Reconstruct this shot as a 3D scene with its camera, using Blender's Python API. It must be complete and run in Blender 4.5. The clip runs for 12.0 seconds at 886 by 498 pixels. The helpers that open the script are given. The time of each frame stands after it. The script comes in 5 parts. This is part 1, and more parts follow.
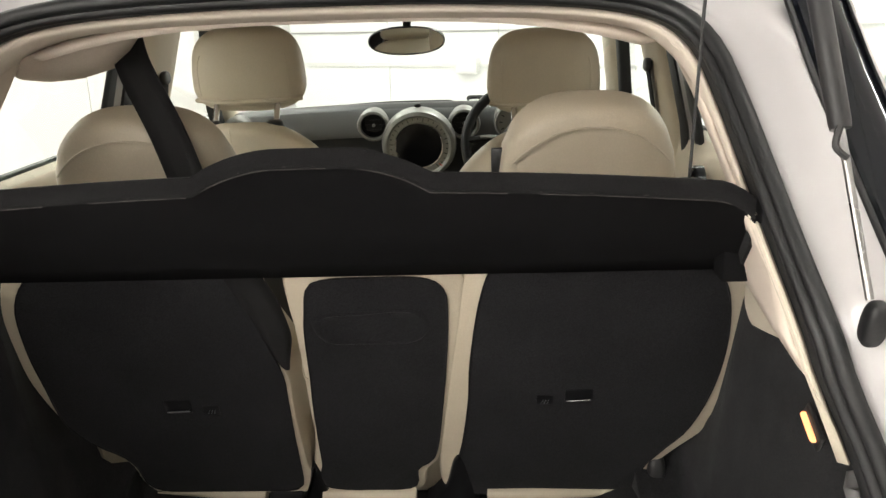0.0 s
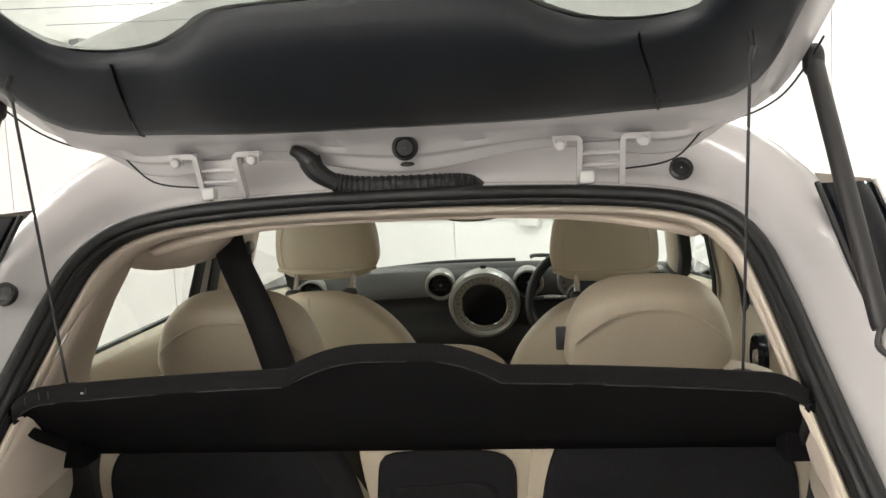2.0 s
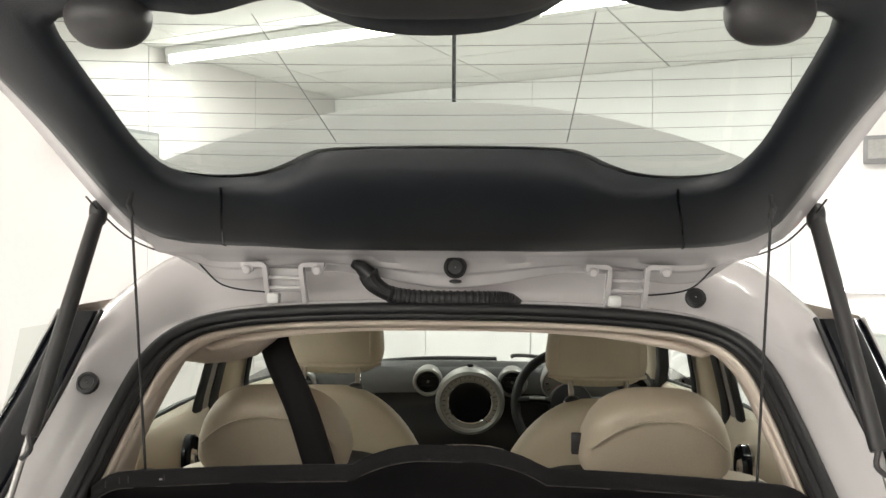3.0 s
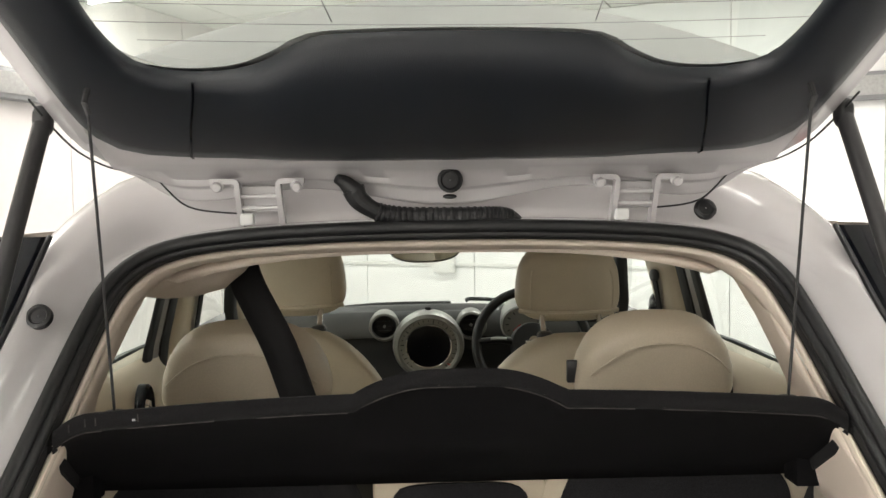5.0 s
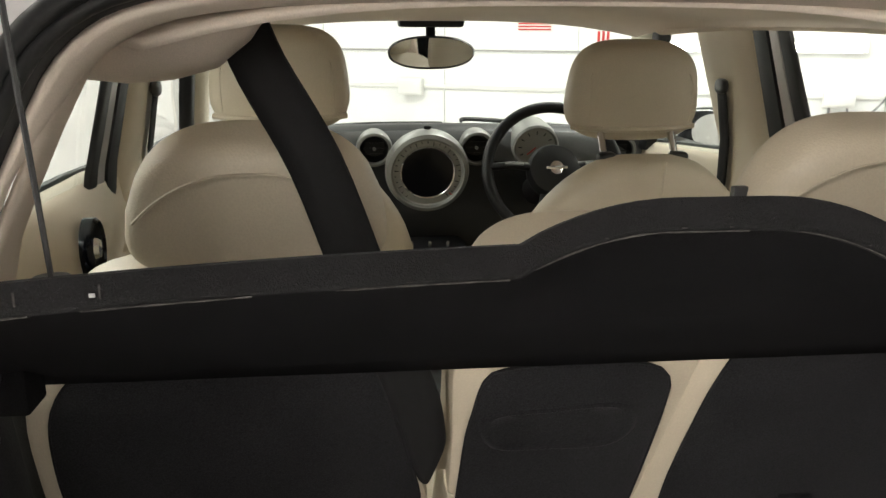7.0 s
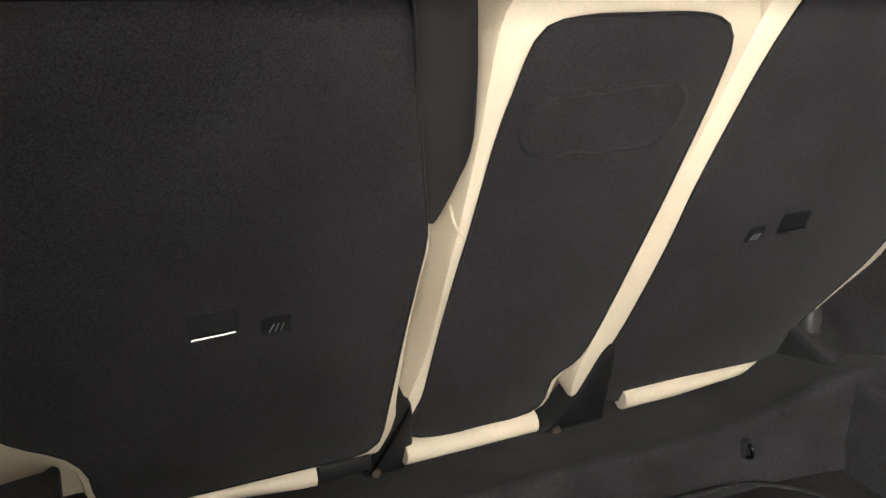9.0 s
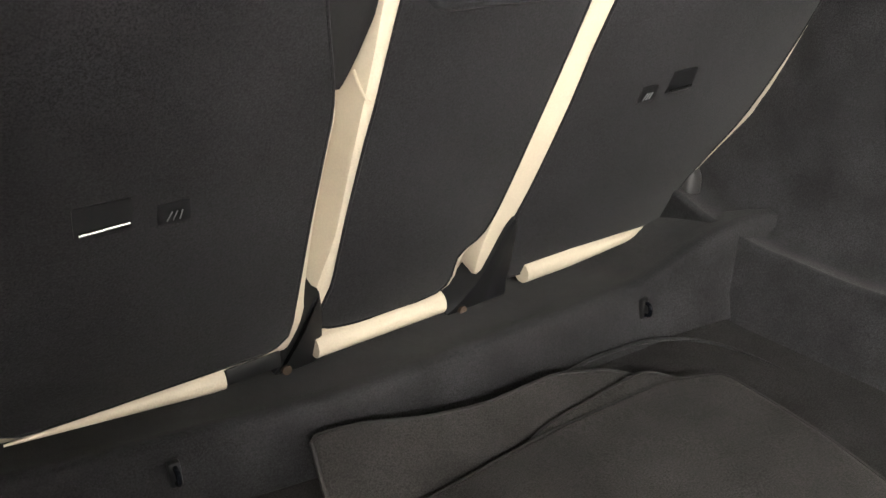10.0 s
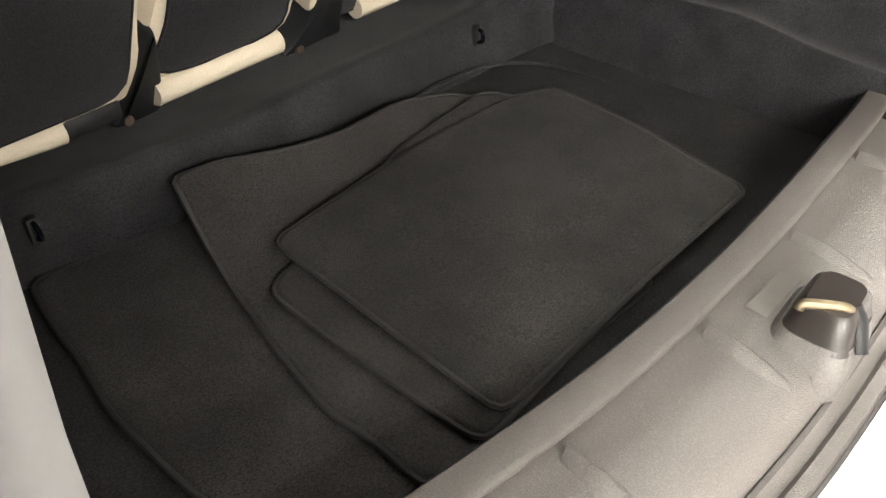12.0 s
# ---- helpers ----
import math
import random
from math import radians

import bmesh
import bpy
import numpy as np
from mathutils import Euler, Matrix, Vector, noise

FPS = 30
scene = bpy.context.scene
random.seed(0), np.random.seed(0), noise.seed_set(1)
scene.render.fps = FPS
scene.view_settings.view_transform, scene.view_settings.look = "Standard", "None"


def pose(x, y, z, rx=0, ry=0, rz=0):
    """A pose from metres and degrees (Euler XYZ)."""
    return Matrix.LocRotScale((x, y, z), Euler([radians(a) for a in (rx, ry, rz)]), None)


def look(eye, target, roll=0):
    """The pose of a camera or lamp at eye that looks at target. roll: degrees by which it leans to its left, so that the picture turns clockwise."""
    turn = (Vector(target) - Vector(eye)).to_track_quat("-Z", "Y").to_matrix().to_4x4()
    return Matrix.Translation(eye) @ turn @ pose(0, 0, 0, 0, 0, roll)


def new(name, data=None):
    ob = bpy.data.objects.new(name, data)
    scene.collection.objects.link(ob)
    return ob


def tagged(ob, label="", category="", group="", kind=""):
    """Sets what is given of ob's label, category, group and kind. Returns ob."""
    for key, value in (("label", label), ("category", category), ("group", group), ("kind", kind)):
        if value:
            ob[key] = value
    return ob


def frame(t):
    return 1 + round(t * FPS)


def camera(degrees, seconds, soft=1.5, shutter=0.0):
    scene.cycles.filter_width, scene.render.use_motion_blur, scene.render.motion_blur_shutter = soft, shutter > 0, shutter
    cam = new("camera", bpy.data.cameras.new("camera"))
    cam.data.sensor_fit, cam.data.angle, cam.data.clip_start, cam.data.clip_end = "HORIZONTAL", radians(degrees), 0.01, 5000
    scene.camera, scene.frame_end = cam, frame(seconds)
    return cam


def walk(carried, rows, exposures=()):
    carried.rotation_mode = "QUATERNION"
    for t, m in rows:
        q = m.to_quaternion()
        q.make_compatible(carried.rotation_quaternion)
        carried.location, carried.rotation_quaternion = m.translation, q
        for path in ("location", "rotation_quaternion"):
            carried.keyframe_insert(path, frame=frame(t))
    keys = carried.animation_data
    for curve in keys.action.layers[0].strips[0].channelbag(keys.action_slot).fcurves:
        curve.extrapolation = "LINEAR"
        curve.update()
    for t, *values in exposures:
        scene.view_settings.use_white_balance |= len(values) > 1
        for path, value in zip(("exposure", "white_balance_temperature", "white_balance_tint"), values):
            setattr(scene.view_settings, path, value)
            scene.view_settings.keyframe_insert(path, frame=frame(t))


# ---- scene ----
cam = camera(56.5, 12.0)
PATH = [
    (0, (0.152, -0.839, 1.45), (0.09, 1.081, 0.89), -1.7),
    (0.5, (0.153, -0.843, 1.455), (0.115, 1.101, 0.988), -0.9),
    (0.7, (0.150, -0.837, 1.458), (0.141, 1.109, 0.999), -1.7),
    (1, (0.158, -0.837, 1.467), (0.183, 1.12, 1.052), -2.3),
    (1.2, (0.166, -0.845, 1.473), (0.158, 1.118, 1.087), -3.0),
    (1.5, (0.173, -0.866, 1.475), (0.146, 1.105, 1.139), -2.8),
    (1.7, (0.160, -0.881, 1.483), (0.070, 1.094, 1.186), -3.2),
    (2, (0.149, -0.91, 1.516), (-0.055, 1.068, 1.3), -2.7),
    (2.2, (0.129, -0.925, 1.527), (-0.068, 1.060, 1.387), -1.8),
    (2.5, (0.101, -0.966, 1.55), (-0.075, 1.026, 1.498), -1.1),
    (2.7, (0.075, -1.0, 1.559), (-0.066, 0.995, 1.561), -0.3),
    (4.3, (-0.007, -1.09, 1.532), (0.04, 0.909, 1.488), -1.0),
    (4.5, (-0.014, -1.067, 1.525), (0.069, 0.931, 1.471), -1.2),
    (5, (-0.042, -0.94, 1.502), (0.027, 1.056, 1.394), -0.8),
    (5.5, (-0.061, -0.738, 1.493), (0.007, 1.25, 1.287), -0.9),
    (5.7, (-0.077, -0.677, 1.476), (-0.030, 1.298, 1.162), -0.8),
    (6, (-0.134, -0.607, 1.456), (-0.042, 1.351, 1.058), -1.4),
    (6.5, (-0.184, -0.537, 1.429), (-0.007, 1.395, 0.944), -0.7),
    (7, (-0.197, -0.51, 1.417), (0.005, 1.413, 0.906), 0.2),
    (7.5, (-0.209, -0.481, 1.378), (-0.056, 1.419, 0.77), 0.1),
    (7.7, (-0.227, -0.462, 1.356), (-0.033, 1.412, 0.685), 0.6),
    (9.3, (-0.421, -0.279, 1.098), (0.474, 1.395, 0.468), -0.3),
    (9.5, (-0.421, -0.276, 1.095), (0.502, 1.367, 0.426), -0.3),
    (10, (-0.445, -0.245, 1.074), (0.644, 1.219, 0.255), -0.4),
    (10.2, (-0.463, -0.230, 1.066), (0.742, 1.110, 0.199), -0.8),
    (10.5, (-0.483, -0.226, 1.05), (0.812, 0.931, 0.058), -0.7),
    (11, (-0.509, -0.245, 1.043), (0.776, 0.818, -0.061), 0.3),
    (11.3, (-0.507, -0.243, 1.041), (0.734, 0.795, -0.135), 0.7),
    (11.5, (-0.507, -0.248, 1.039), (0.709, 0.774, -0.176), 0.6),
    (12, (-0.508, -0.25, 1.037), (0.719, 0.703, -0.222), 1.9),
]
walk(cam, [(t, look(e, g, r)) for t, e, g, r in PATH], [(0, 0.08), (0.5, 0.0), (1.2, -0.22), (2.5, -0.36), (4.3, -0.56), (5.0, -0.4), (5.5, -0.3), (6.0, -0.2), (7.0, -0.10), (7.4, 0.33), (7.7, 0.55), (9.3, 1.46), (10.0, 1.62), (10.5, 1.74), (11.0, 1.70), (11.5, 1.58), (12, 1.43)])

# ---------------------------------------------------------------- light
world = bpy.data.worlds.new("workshop_air")
world.use_nodes = True
world.node_tree.nodes["Background"].inputs[0].default_value = (0.9, 0.95, 1.0, 1)
world.node_tree.nodes["Background"].inputs[1].default_value = 0.03
scene.world = world

TURN = radians(-24.7)          # the room stands askew to the car
E1 = Vector((math.cos(TURN), math.sin(TURN), 0))
E2 = Vector((-math.sin(TURN), math.cos(TURN), 0))


def room(a, b, z):
    return E1 * a + E2 * b + Vector((0, 0, z))


def room_pose(a, b, z, extra=0.0):
    return Matrix.Translation(room(a, b, z)) @ Matrix.Rotation(TURN + radians(extra), 4, "Z")


# ---------------------------------------------------------------- materials
def material(name, color, rough=0.6, metal=0.0, grain=0.0, scale=60.0, bump=0.0, blotch=0.0, blotch_scale=4.0,
             coat=0.0, sheen=0.0, cells=False, spec=0.5):
    m = bpy.data.materials.new(name)
    m.use_nodes = True
    nt = m.node_tree
    bsdf = nt.nodes["Principled BSDF"]
    bsdf.inputs["Base Color"].default_value = (*color, 1)
    bsdf.inputs["Roughness"].default_value = rough
    bsdf.inputs["Metallic"].default_value = metal
    bsdf.inputs["Coat Weight"].default_value = coat
    bsdf.inputs["Sheen Weight"].default_value = sheen
    bsdf.inputs["Specular IOR Level"].default_value = spec
    co = nt.nodes.new("ShaderNodeTexCoord")
    out = None
    if cells:
        fine = nt.nodes.new("ShaderNodeTexVoronoi")
        fine.inputs["Scale"].default_value = scale
        out = fine.outputs["Distance"]
    else:
        fine = nt.nodes.new("ShaderNodeTexNoise")
        fine.inputs["Scale"].default_value = scale
        fine.inputs["Detail"].default_value = 4
        out = fine.outputs["Fac"]
    nt.links.new(co.outputs["Object"], fine.inputs["Vector"])
    big = nt.nodes.new("ShaderNodeTexNoise")
    big.inputs["Scale"].default_value = blotch_scale
    big.inputs["Detail"].default_value = 6
    nt.links.new(co.outputs["Object"], big.inputs["Vector"])
    if grain or blotch:
        a = nt.nodes.new("ShaderNodeMapRange")
        if not cells:
            a.inputs["From Min"].default_value, a.inputs["From Max"].default_value = 0.3, 0.7
        a.inputs["To Min"].default_value, a.inputs["To Max"].default_value = 1 - grain, 1 + grain
        nt.links.new(out, a.inputs["Value"])
        b = nt.nodes.new("ShaderNodeMapRange")
        b.inputs["From Min"].default_value, b.inputs["From Max"].default_value = 0.3, 0.7
        b.inputs["To Min"].default_value, b.inputs["To Max"].default_value = 1 - blotch, 1 + blotch
        nt.links.new(big.outputs["Fac"], b.inputs["Value"])
        mul = nt.nodes.new("ShaderNodeMath")
        mul.operation = "MULTIPLY"
        nt.links.new(a.outputs[0], mul.inputs[0])
        nt.links.new(b.outputs[0], mul.inputs[1])
        mix = nt.nodes.new("ShaderNodeVectorMath")
        mix.operation = "SCALE"
        mix.inputs[0].default_value = color
        nt.links.new(mul.outputs[0], mix.inputs["Scale"])
        nt.links.new(mix.outputs[0], bsdf.inputs["Base Color"])
        r = nt.nodes.new("ShaderNodeMapRange")
        r.inputs["To Min"].default_value, r.inputs["To Max"].default_value = max(0.02, rough - 0.08), min(1, rough + 0.08)
        nt.links.new(big.outputs["Fac"], r.inputs["Value"])
        nt.links.new(r.outputs[0], bsdf.inputs["Roughness"])
    if bump:
        bp = nt.nodes.new("ShaderNodeBump")
        bp.inputs["Strength"].default_value = bump
        bp.inputs["Distance"].default_value = 0.002
        nt.links.new(out, bp.inputs["Height"])
        nt.links.new(bp.outputs[0], bsdf.inputs["Normal"])
    return m


def glow(name, color, strength):
    m = bpy.data.materials.new(name)
    m.use_nodes = True
    bsdf = m.node_tree.nodes["Principled BSDF"]
    bsdf.inputs["Base Color"].default_value = (*color, 1)
    bsdf.inputs["Emission Color"].default_value = (*color, 1)
    bsdf.inputs["Emission Strength"].default_value = strength
    return m


def clear_glass(name, tint, rough=0.0):
    m = bpy.data.materials.new(name)
    m.use_nodes = True
    nt = m.node_tree
    nt.nodes.remove(nt.nodes["Principled BSDF"])
    tr = nt.nodes.new("ShaderNodeBsdfTransparent")
    tr.inputs[0].default_value = (*tint, 1)
    gl = nt.nodes.new("ShaderNodeBsdfGlossy")
    gl.inputs["Roughness"].default_value = rough
    fr = nt.nodes.new("ShaderNodeLayerWeight")
    fr.inputs["Blend"].default_value = 0.5
    pw = nt.nodes.new("ShaderNodeMath")
    pw.operation = "POWER"
    pw.inputs[1].default_value = 4.0
    nt.links.new(fr.outputs["Facing"], pw.inputs[0])
    mr = nt.nodes.new("ShaderNodeMapRange")
    mr.inputs["To Min"].default_value, mr.inputs["To Max"].default_value = 0.045, 0.7
    nt.links.new(pw.outputs[0], mr.inputs["Value"])
    mx = nt.nodes.new("ShaderNodeMixShader")
    nt.links.new(mr.outputs[0], mx.inputs[0])
    nt.links.new(tr.outputs[0], mx.inputs[1])
    nt.links.new(gl.outputs[0], mx.inputs[2])
    nt.links.new(mx.outputs[0], nt.nodes["Material Output"].inputs[0])
    return m


LEATHER = material("cream_leather", (0.525, 0.455, 0.350), 0.42, grain=0.05, scale=420, bump=0.12, blotch=0.05, blotch_scale=9, cells=True)
TRIM = material("cream_trim", (0.60, 0.53, 0.425), 0.6, grain=0.04, scale=500, bump=0.1, blotch=0.03, blotch_scale=5, cells=True)
LINING = material("cream_headlining", (0.80, 0.69, 0.590), 0.9, grain=0.06, scale=700, bump=0.15, blotch=0.03)
CARPET = material("black_carpet", (0.0186, 0.0180, 0.0194), 0.95, grain=0.6, scale=620, bump=0.35, blotch=0.36, blotch_scale=17, sheen=0.06, spec=0.1)
SEATBACK = material("black_felt", (0.0148, 0.0142, 0.0156), 0.95, grain=0.55, scale=620, bump=0.2, blotch=0.18, blotch_scale=10, sheen=0.05, spec=0.1)
UNDERFELT = material("black_underside", (0.0095, 0.0090, 0.0097), 0.97, grain=0.4, scale=900, bump=0.4, blotch=0.2, blotch_scale=9, spec=0.05)
SHELFCLOTH = material("charcoal_felt", (0.0092, 0.0086, 0.0092), 0.93, grain=0.45, scale=1000, bump=0.5, blotch=0.25, blotch_scale=12, sheen=0.03, spec=0.15)
MATCLOTH = material("charcoal_pile", (0.0230, 0.0211, 0.0208), 0.95, grain=0.6, scale=620, bump=0.35, blotch=0.34, blotch_scale=13, sheen=0.04, spec=0.1)
FLOORCARPET = material("worn_floor_carpet", (0.0205, 0.0194, 0.0198), 0.96, grain=0.6, scale=600, bump=0.3, blotch=0.3, blotch_scale=15, spec=0.1)
MATEDGE = material("black_binding", (0.0125, 0.0115, 0.0115), 0.85, grain=0.3, scale=500, bump=0.3, blotch=0.1)
PAINT = material("white_paint", (0.53, 0.512, 0.515), 0.24, grain=0.01, scale=900, blotch=0.03, blotch_scale=3, coat=0.6)
# rougher than PAINT, so that no tube streak shows on the spoiler
SPOILERWHITE = material("matt_white_paint", (0.56, 0.545, 0.545), 0.62, grain=0.03, scale=300, blotch=0.04, blotch_scale=6, spec=0.3)
RUBBER = material("black_rubber", (0.012, 0.012, 0.0128), 0.45, grain=0.2, scale=300, bump=0.1, blotch=0.15)
PLASTIC = material("black_plastic", (0.029, 0.028, 0.029), 0.42, grain=0.15, scale=900, bump=0.12, blotch=0.1, cells=True)
GATEBLACK = material("cool_black_plastic", (0.0105, 0.0128, 0.0172), 0.36, grain=0.12, scale=900, bump=0.12, blotch=0.12, blotch_scale=5, cells=True)
GLOSSBLACK = material("gloss_black", (0.005, 0.006, 0.009), 0.03, grain=0.0, blotch=0.03, spec=0.28)
GREYPLASTIC = material("grey_grained_plastic", (0.128, 0.117, 0.109), 0.40, grain=0.24, scale=720, bump=0.25, blotch=0.08, cells=True)
LIPGREY = material("dark_grained_plastic", (0.066, 0.058, 0.053), 0.50, grain=0.24, scale=720, bump=0.22, blotch=0.12, cells=True)
SILVER = material("silver_paint", (0.21, 0.21, 0.20), 0.38, metal=0.15, grain=0.03, scale=600, blotch=0.04)
DASHGREY = material("grey_dash", (0.115, 0.118, 0.122), 0.55, grain=0.06, scale=500, bump=0.15, blotch=0.05, cells=True)
DASHBLACK = material("dark_dash", (0.010, 0.010, 0.011), 0.45, grain=0.1, scale=400, bump=0.1, blotch=0.1, spec=0.28)
CHROME = material("chrome", (0.75, 0.75, 0.76), 0.12, metal=1.0, blotch=0.03)
STEEL = material("brushed_steel", (0.34, 0.335, 0.33), 0.28, metal=1.0, grain=0.08, scale=200, blotch=0.06)
STRUTGREY = material("dark_strut_paint", (0.021, 0.020, 0.021), 0.45, blotch=0.1, grain=0.05)
WEBBING = material("black_webbing", (0.0125, 0.0118, 0.0122), 0.8, grain=0.35, scale=1500, bump=0.3, blotch=0.1, spec=0.22)
SCREEN = material("dark_screen", (0.006, 0.006, 0.008), 0.18, blotch=0.05, spec=0.22)
DIAL = material("dial_grey", (0.30, 0.30, 0.28), 0.45, blotch=0.06, grain=0.02)
SILLPLATE = material("smooth_sill_plate", (0.140, 0.128, 0.119), 0.4, grain=0.05, blotch=0.05)
PLATE = material("smooth_grey_plate", (0.138, 0.134, 0.132), 0.45, grain=0.05, blotch=0.05)
BRASS = material("dull_brass", (0.20, 0.165, 0.11), 0.48, metal=1.0, grain=0.1, scale=200, blotch=0.1)
LOCKBROWN = material("brown_black_plastic", (0.026, 0.021, 0.0185), 0.30, grain=0.1, scale=300, blotch=0.15)
FRAY = material("pale_frayed_thread", (0.036, 0.032, 0.030), 0.9, grain=0.5, scale=300, blotch=0.4, blotch_scale=30)
MARK = material("pale_marking", (0.30, 0.30, 0.30), 0.7, grain=0.1)
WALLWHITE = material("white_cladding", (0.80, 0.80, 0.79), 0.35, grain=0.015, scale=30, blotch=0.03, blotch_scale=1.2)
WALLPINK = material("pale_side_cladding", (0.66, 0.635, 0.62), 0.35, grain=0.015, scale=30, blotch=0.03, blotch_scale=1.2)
CEILWHITE = material("white_ceiling", (0.74, 0.73, 0.70), 0.6, grain=0.03, scale=40, blotch=0.06, blotch_scale=1.0, bump=0.05)
FLOORGREY = material("grey_resin_floor", (0.76, 0.755, 0.75), 0.3, grain=0.06, scale=50, blotch=0.1, blotch_scale=1.5)
JOINT = material("grey_joint", (0.35, 0.35, 0.34), 0.7, grain=0.1, scale=60)
BOXWHITE = material("white_box_plastic", (0.72, 0.72, 0.70), 0.4, blotch=0.03)
GREYMETAL = material("grey_metal", (0.22, 0.225, 0.23), 0.45, metal=0.3, blotch=0.08, grain=0.05)
RED = material("red_paint", (0.45, 0.02, 0.02), 0.35, blotch=0.1, grain=0.05)
BROWN = material("rusty_bolt", (0.05, 0.033, 0.022), 0.7, grain=0.3, scale=200)
TUBE = glow("lit_tube", (1.0, 0.97, 0.90), 26.0)
AMBER = glow("lit_boot_lamp", (1.0, 0.50, 0.22), 1.2)
GLASS = clear_glass("clear_glass", (0.87, 0.94, 0.905))
REARGLASS = clear_glass("green_tinted_glass", (0.83, 0.905, 0.875))
MIRROR = material("mirror_silver", (0.85, 0.87, 0.86), 0.02, metal=1.0)


# ---------------------------------------------------------------- mesh helpers
def finish(ob, smooth=True, angle=40):
    for p in ob.data.polygons:
        p.use_smooth = smooth
    if smooth:
        ob.data.set_sharp_from_angle(angle=radians(angle))
    return ob


def part(name, bm, mat, parent=None, label="", smooth=True, angle=40):
    me = bpy.data.meshes.new(name)
    bmesh.ops.recalc_face_normals(bm, faces=bm.faces[:])
    bm.to_mesh(me)
    bm.free()
    ob = new(name, me)
    me.materials.append(mat)
    if parent:
        ob.parent = parent
    if label:
        tagged(ob, label)
    return finish(ob, smooth, angle)


def thing(name, at=(0, 0, 0), label="", category="", group="", kind=""):
    ob = new(name)
    ob.empty_display_size = 0.05
    ob.location = at
    return tagged(ob, label, category, group, kind)


def hang(ob, parent):
    """Make ob a part of parent while it stays where it is."""
    ob.parent = parent
    ob.matrix_parent_inverse = Matrix.Translation(parent.location).inverted()
    return ob


def grid_bm(rows, close_u=False, close_v=False, bm=None):
    bm = bm or bmesh.new()
    vs = [[bm.verts.new(p) for p in r] for r in rows]
    n, m = len(vs), len(vs[0])
    for i in range(n if close_u else n - 1):
        for j in range(m if close_v else m - 1):
            bm.faces.new((vs[i][j], vs[i][(j + 1) % m], vs[(i + 1) % n][(j + 1) % m], vs[(i + 1) % n][j]))
    return bm, vs


def tube_bm(points, radius, sides=10, caps=True, closed=False, bm=None, flat=1.0, up=None):
    pts = [Vector(p) for p in points]
    n = len(pts)
    rows = []
    ref = Vector(up) if up else None
    for i, p in enumerate(pts):
        if closed:
            d = pts[(i + 1) % n] - pts[i - 1]
        else:
            d = pts[min(i + 1, n - 1)] - pts[max(i - 1, 0)]
        d.normalize()
        if ref is None:
            ref = Vector((0, 0, 1)) if abs(d.z) < 0.9 else Vector((1, 0, 0))
        a = d.cross(ref).normalized()
        b = a.cross(d).normalized()
        if not up:
            ref = b
        r = radius(i / max(1, n - 1)) if callable(radius) else radius
        rows.append([p + a * (r * math.cos(k * 2 * math.pi / sides)) + b * (r * flat * math.sin(k * 2 * math.pi / sides)) for k in range(sides)])
    bm, vs = grid_bm(rows, closed, True, bm)
    if caps and not closed:
        bm.faces.new(vs[0][::-1])
        bm.faces.new(vs[-1])
    return bm


def curve(points, n=40, closed=False):
    """A smooth line through points."""
    pts = [Vector(p) for p in points]
    k = len(pts)
    out = []
    segs = k if closed else k - 1
    for s in range(segs):
        if closed:
            p0, p1, p2, p3 = pts[s - 1], pts[s], pts[(s + 1) % k], pts[(s + 2) % k]
        else:
            p0, p1, p2, p3 = pts[max(s - 1, 0)], pts[s], pts[s + 1], pts[min(s + 2, k - 1)]
        m = max(2, n // segs)
        for i in range(m):
            t = i / m
            out.append(0.5 * ((2 * p1) + (p2 - p0) * t + (2 * p0 - 5 * p1 + 4 * p2 - p3) * t * t + (3 * p1 - p0 - 3 * p2 + p3) * t ** 3))
    if not closed:
        out.append(pts[-1])
    return out


def box_bm(sx, sy, sz, at=(0, 0, 0), bevel=0.0, seg=2, bm=None, rot=None):
    own = bm is None
    bm = bm or bmesh.new()
    r = bmesh.ops.create_cube(bm, size=1)
    m = Matrix.Translation(at) @ (rot.to_4x4() if rot else Matrix()) @ Matrix.Diagonal((sx, sy, sz, 1))
    bmesh.ops.transform(bm, matrix=m, verts=r["verts"])
    if bevel and own:
        bmesh.ops.bevel(bm, geom=bm.edges[:], offset=bevel, segments=seg, affect="EDGES", profile=0.5)
    return bm


def disc_bm(radius, depth, at=(0, 0, 0), axis="Y", sides=32, r2=None, bm=None):
    bm = bm or bmesh.new()
    r = bmesh.ops.create_cone(bm, cap_ends=True, segments=sides, radius1=radius, radius2=radius if r2 is None else r2, depth=depth)
    rot = {"Z": Matrix(), "Y": Matrix.Rotation(radians(90), 4, "X"), "X": Matrix.Rotation(radians(90), 4, "Y")}[axis]
    bmesh.ops.transform(bm, matrix=Matrix.Translation(at) @ rot, verts=r["verts"])
    return bm


def lathe_bm(profile, at=(0, 0, 0), sides=40, tilt=0.0, cap=False):
    """Turned round the y axis: profile is (radius, y)."""
    rot = Matrix.Translation(at) @ Matrix.Rotation(tilt, 4, "X")
    rows = [[rot @ Vector((r * math.cos(k * 2 * math.pi / sides), y, r * math.sin(k * 2 * math.pi / sides))) for k in range(sides)] for r, y in profile]
    bm, vs = grid_bm(rows, False, True)
    if cap:
        bm.faces.new(vs[-1])
    return bm


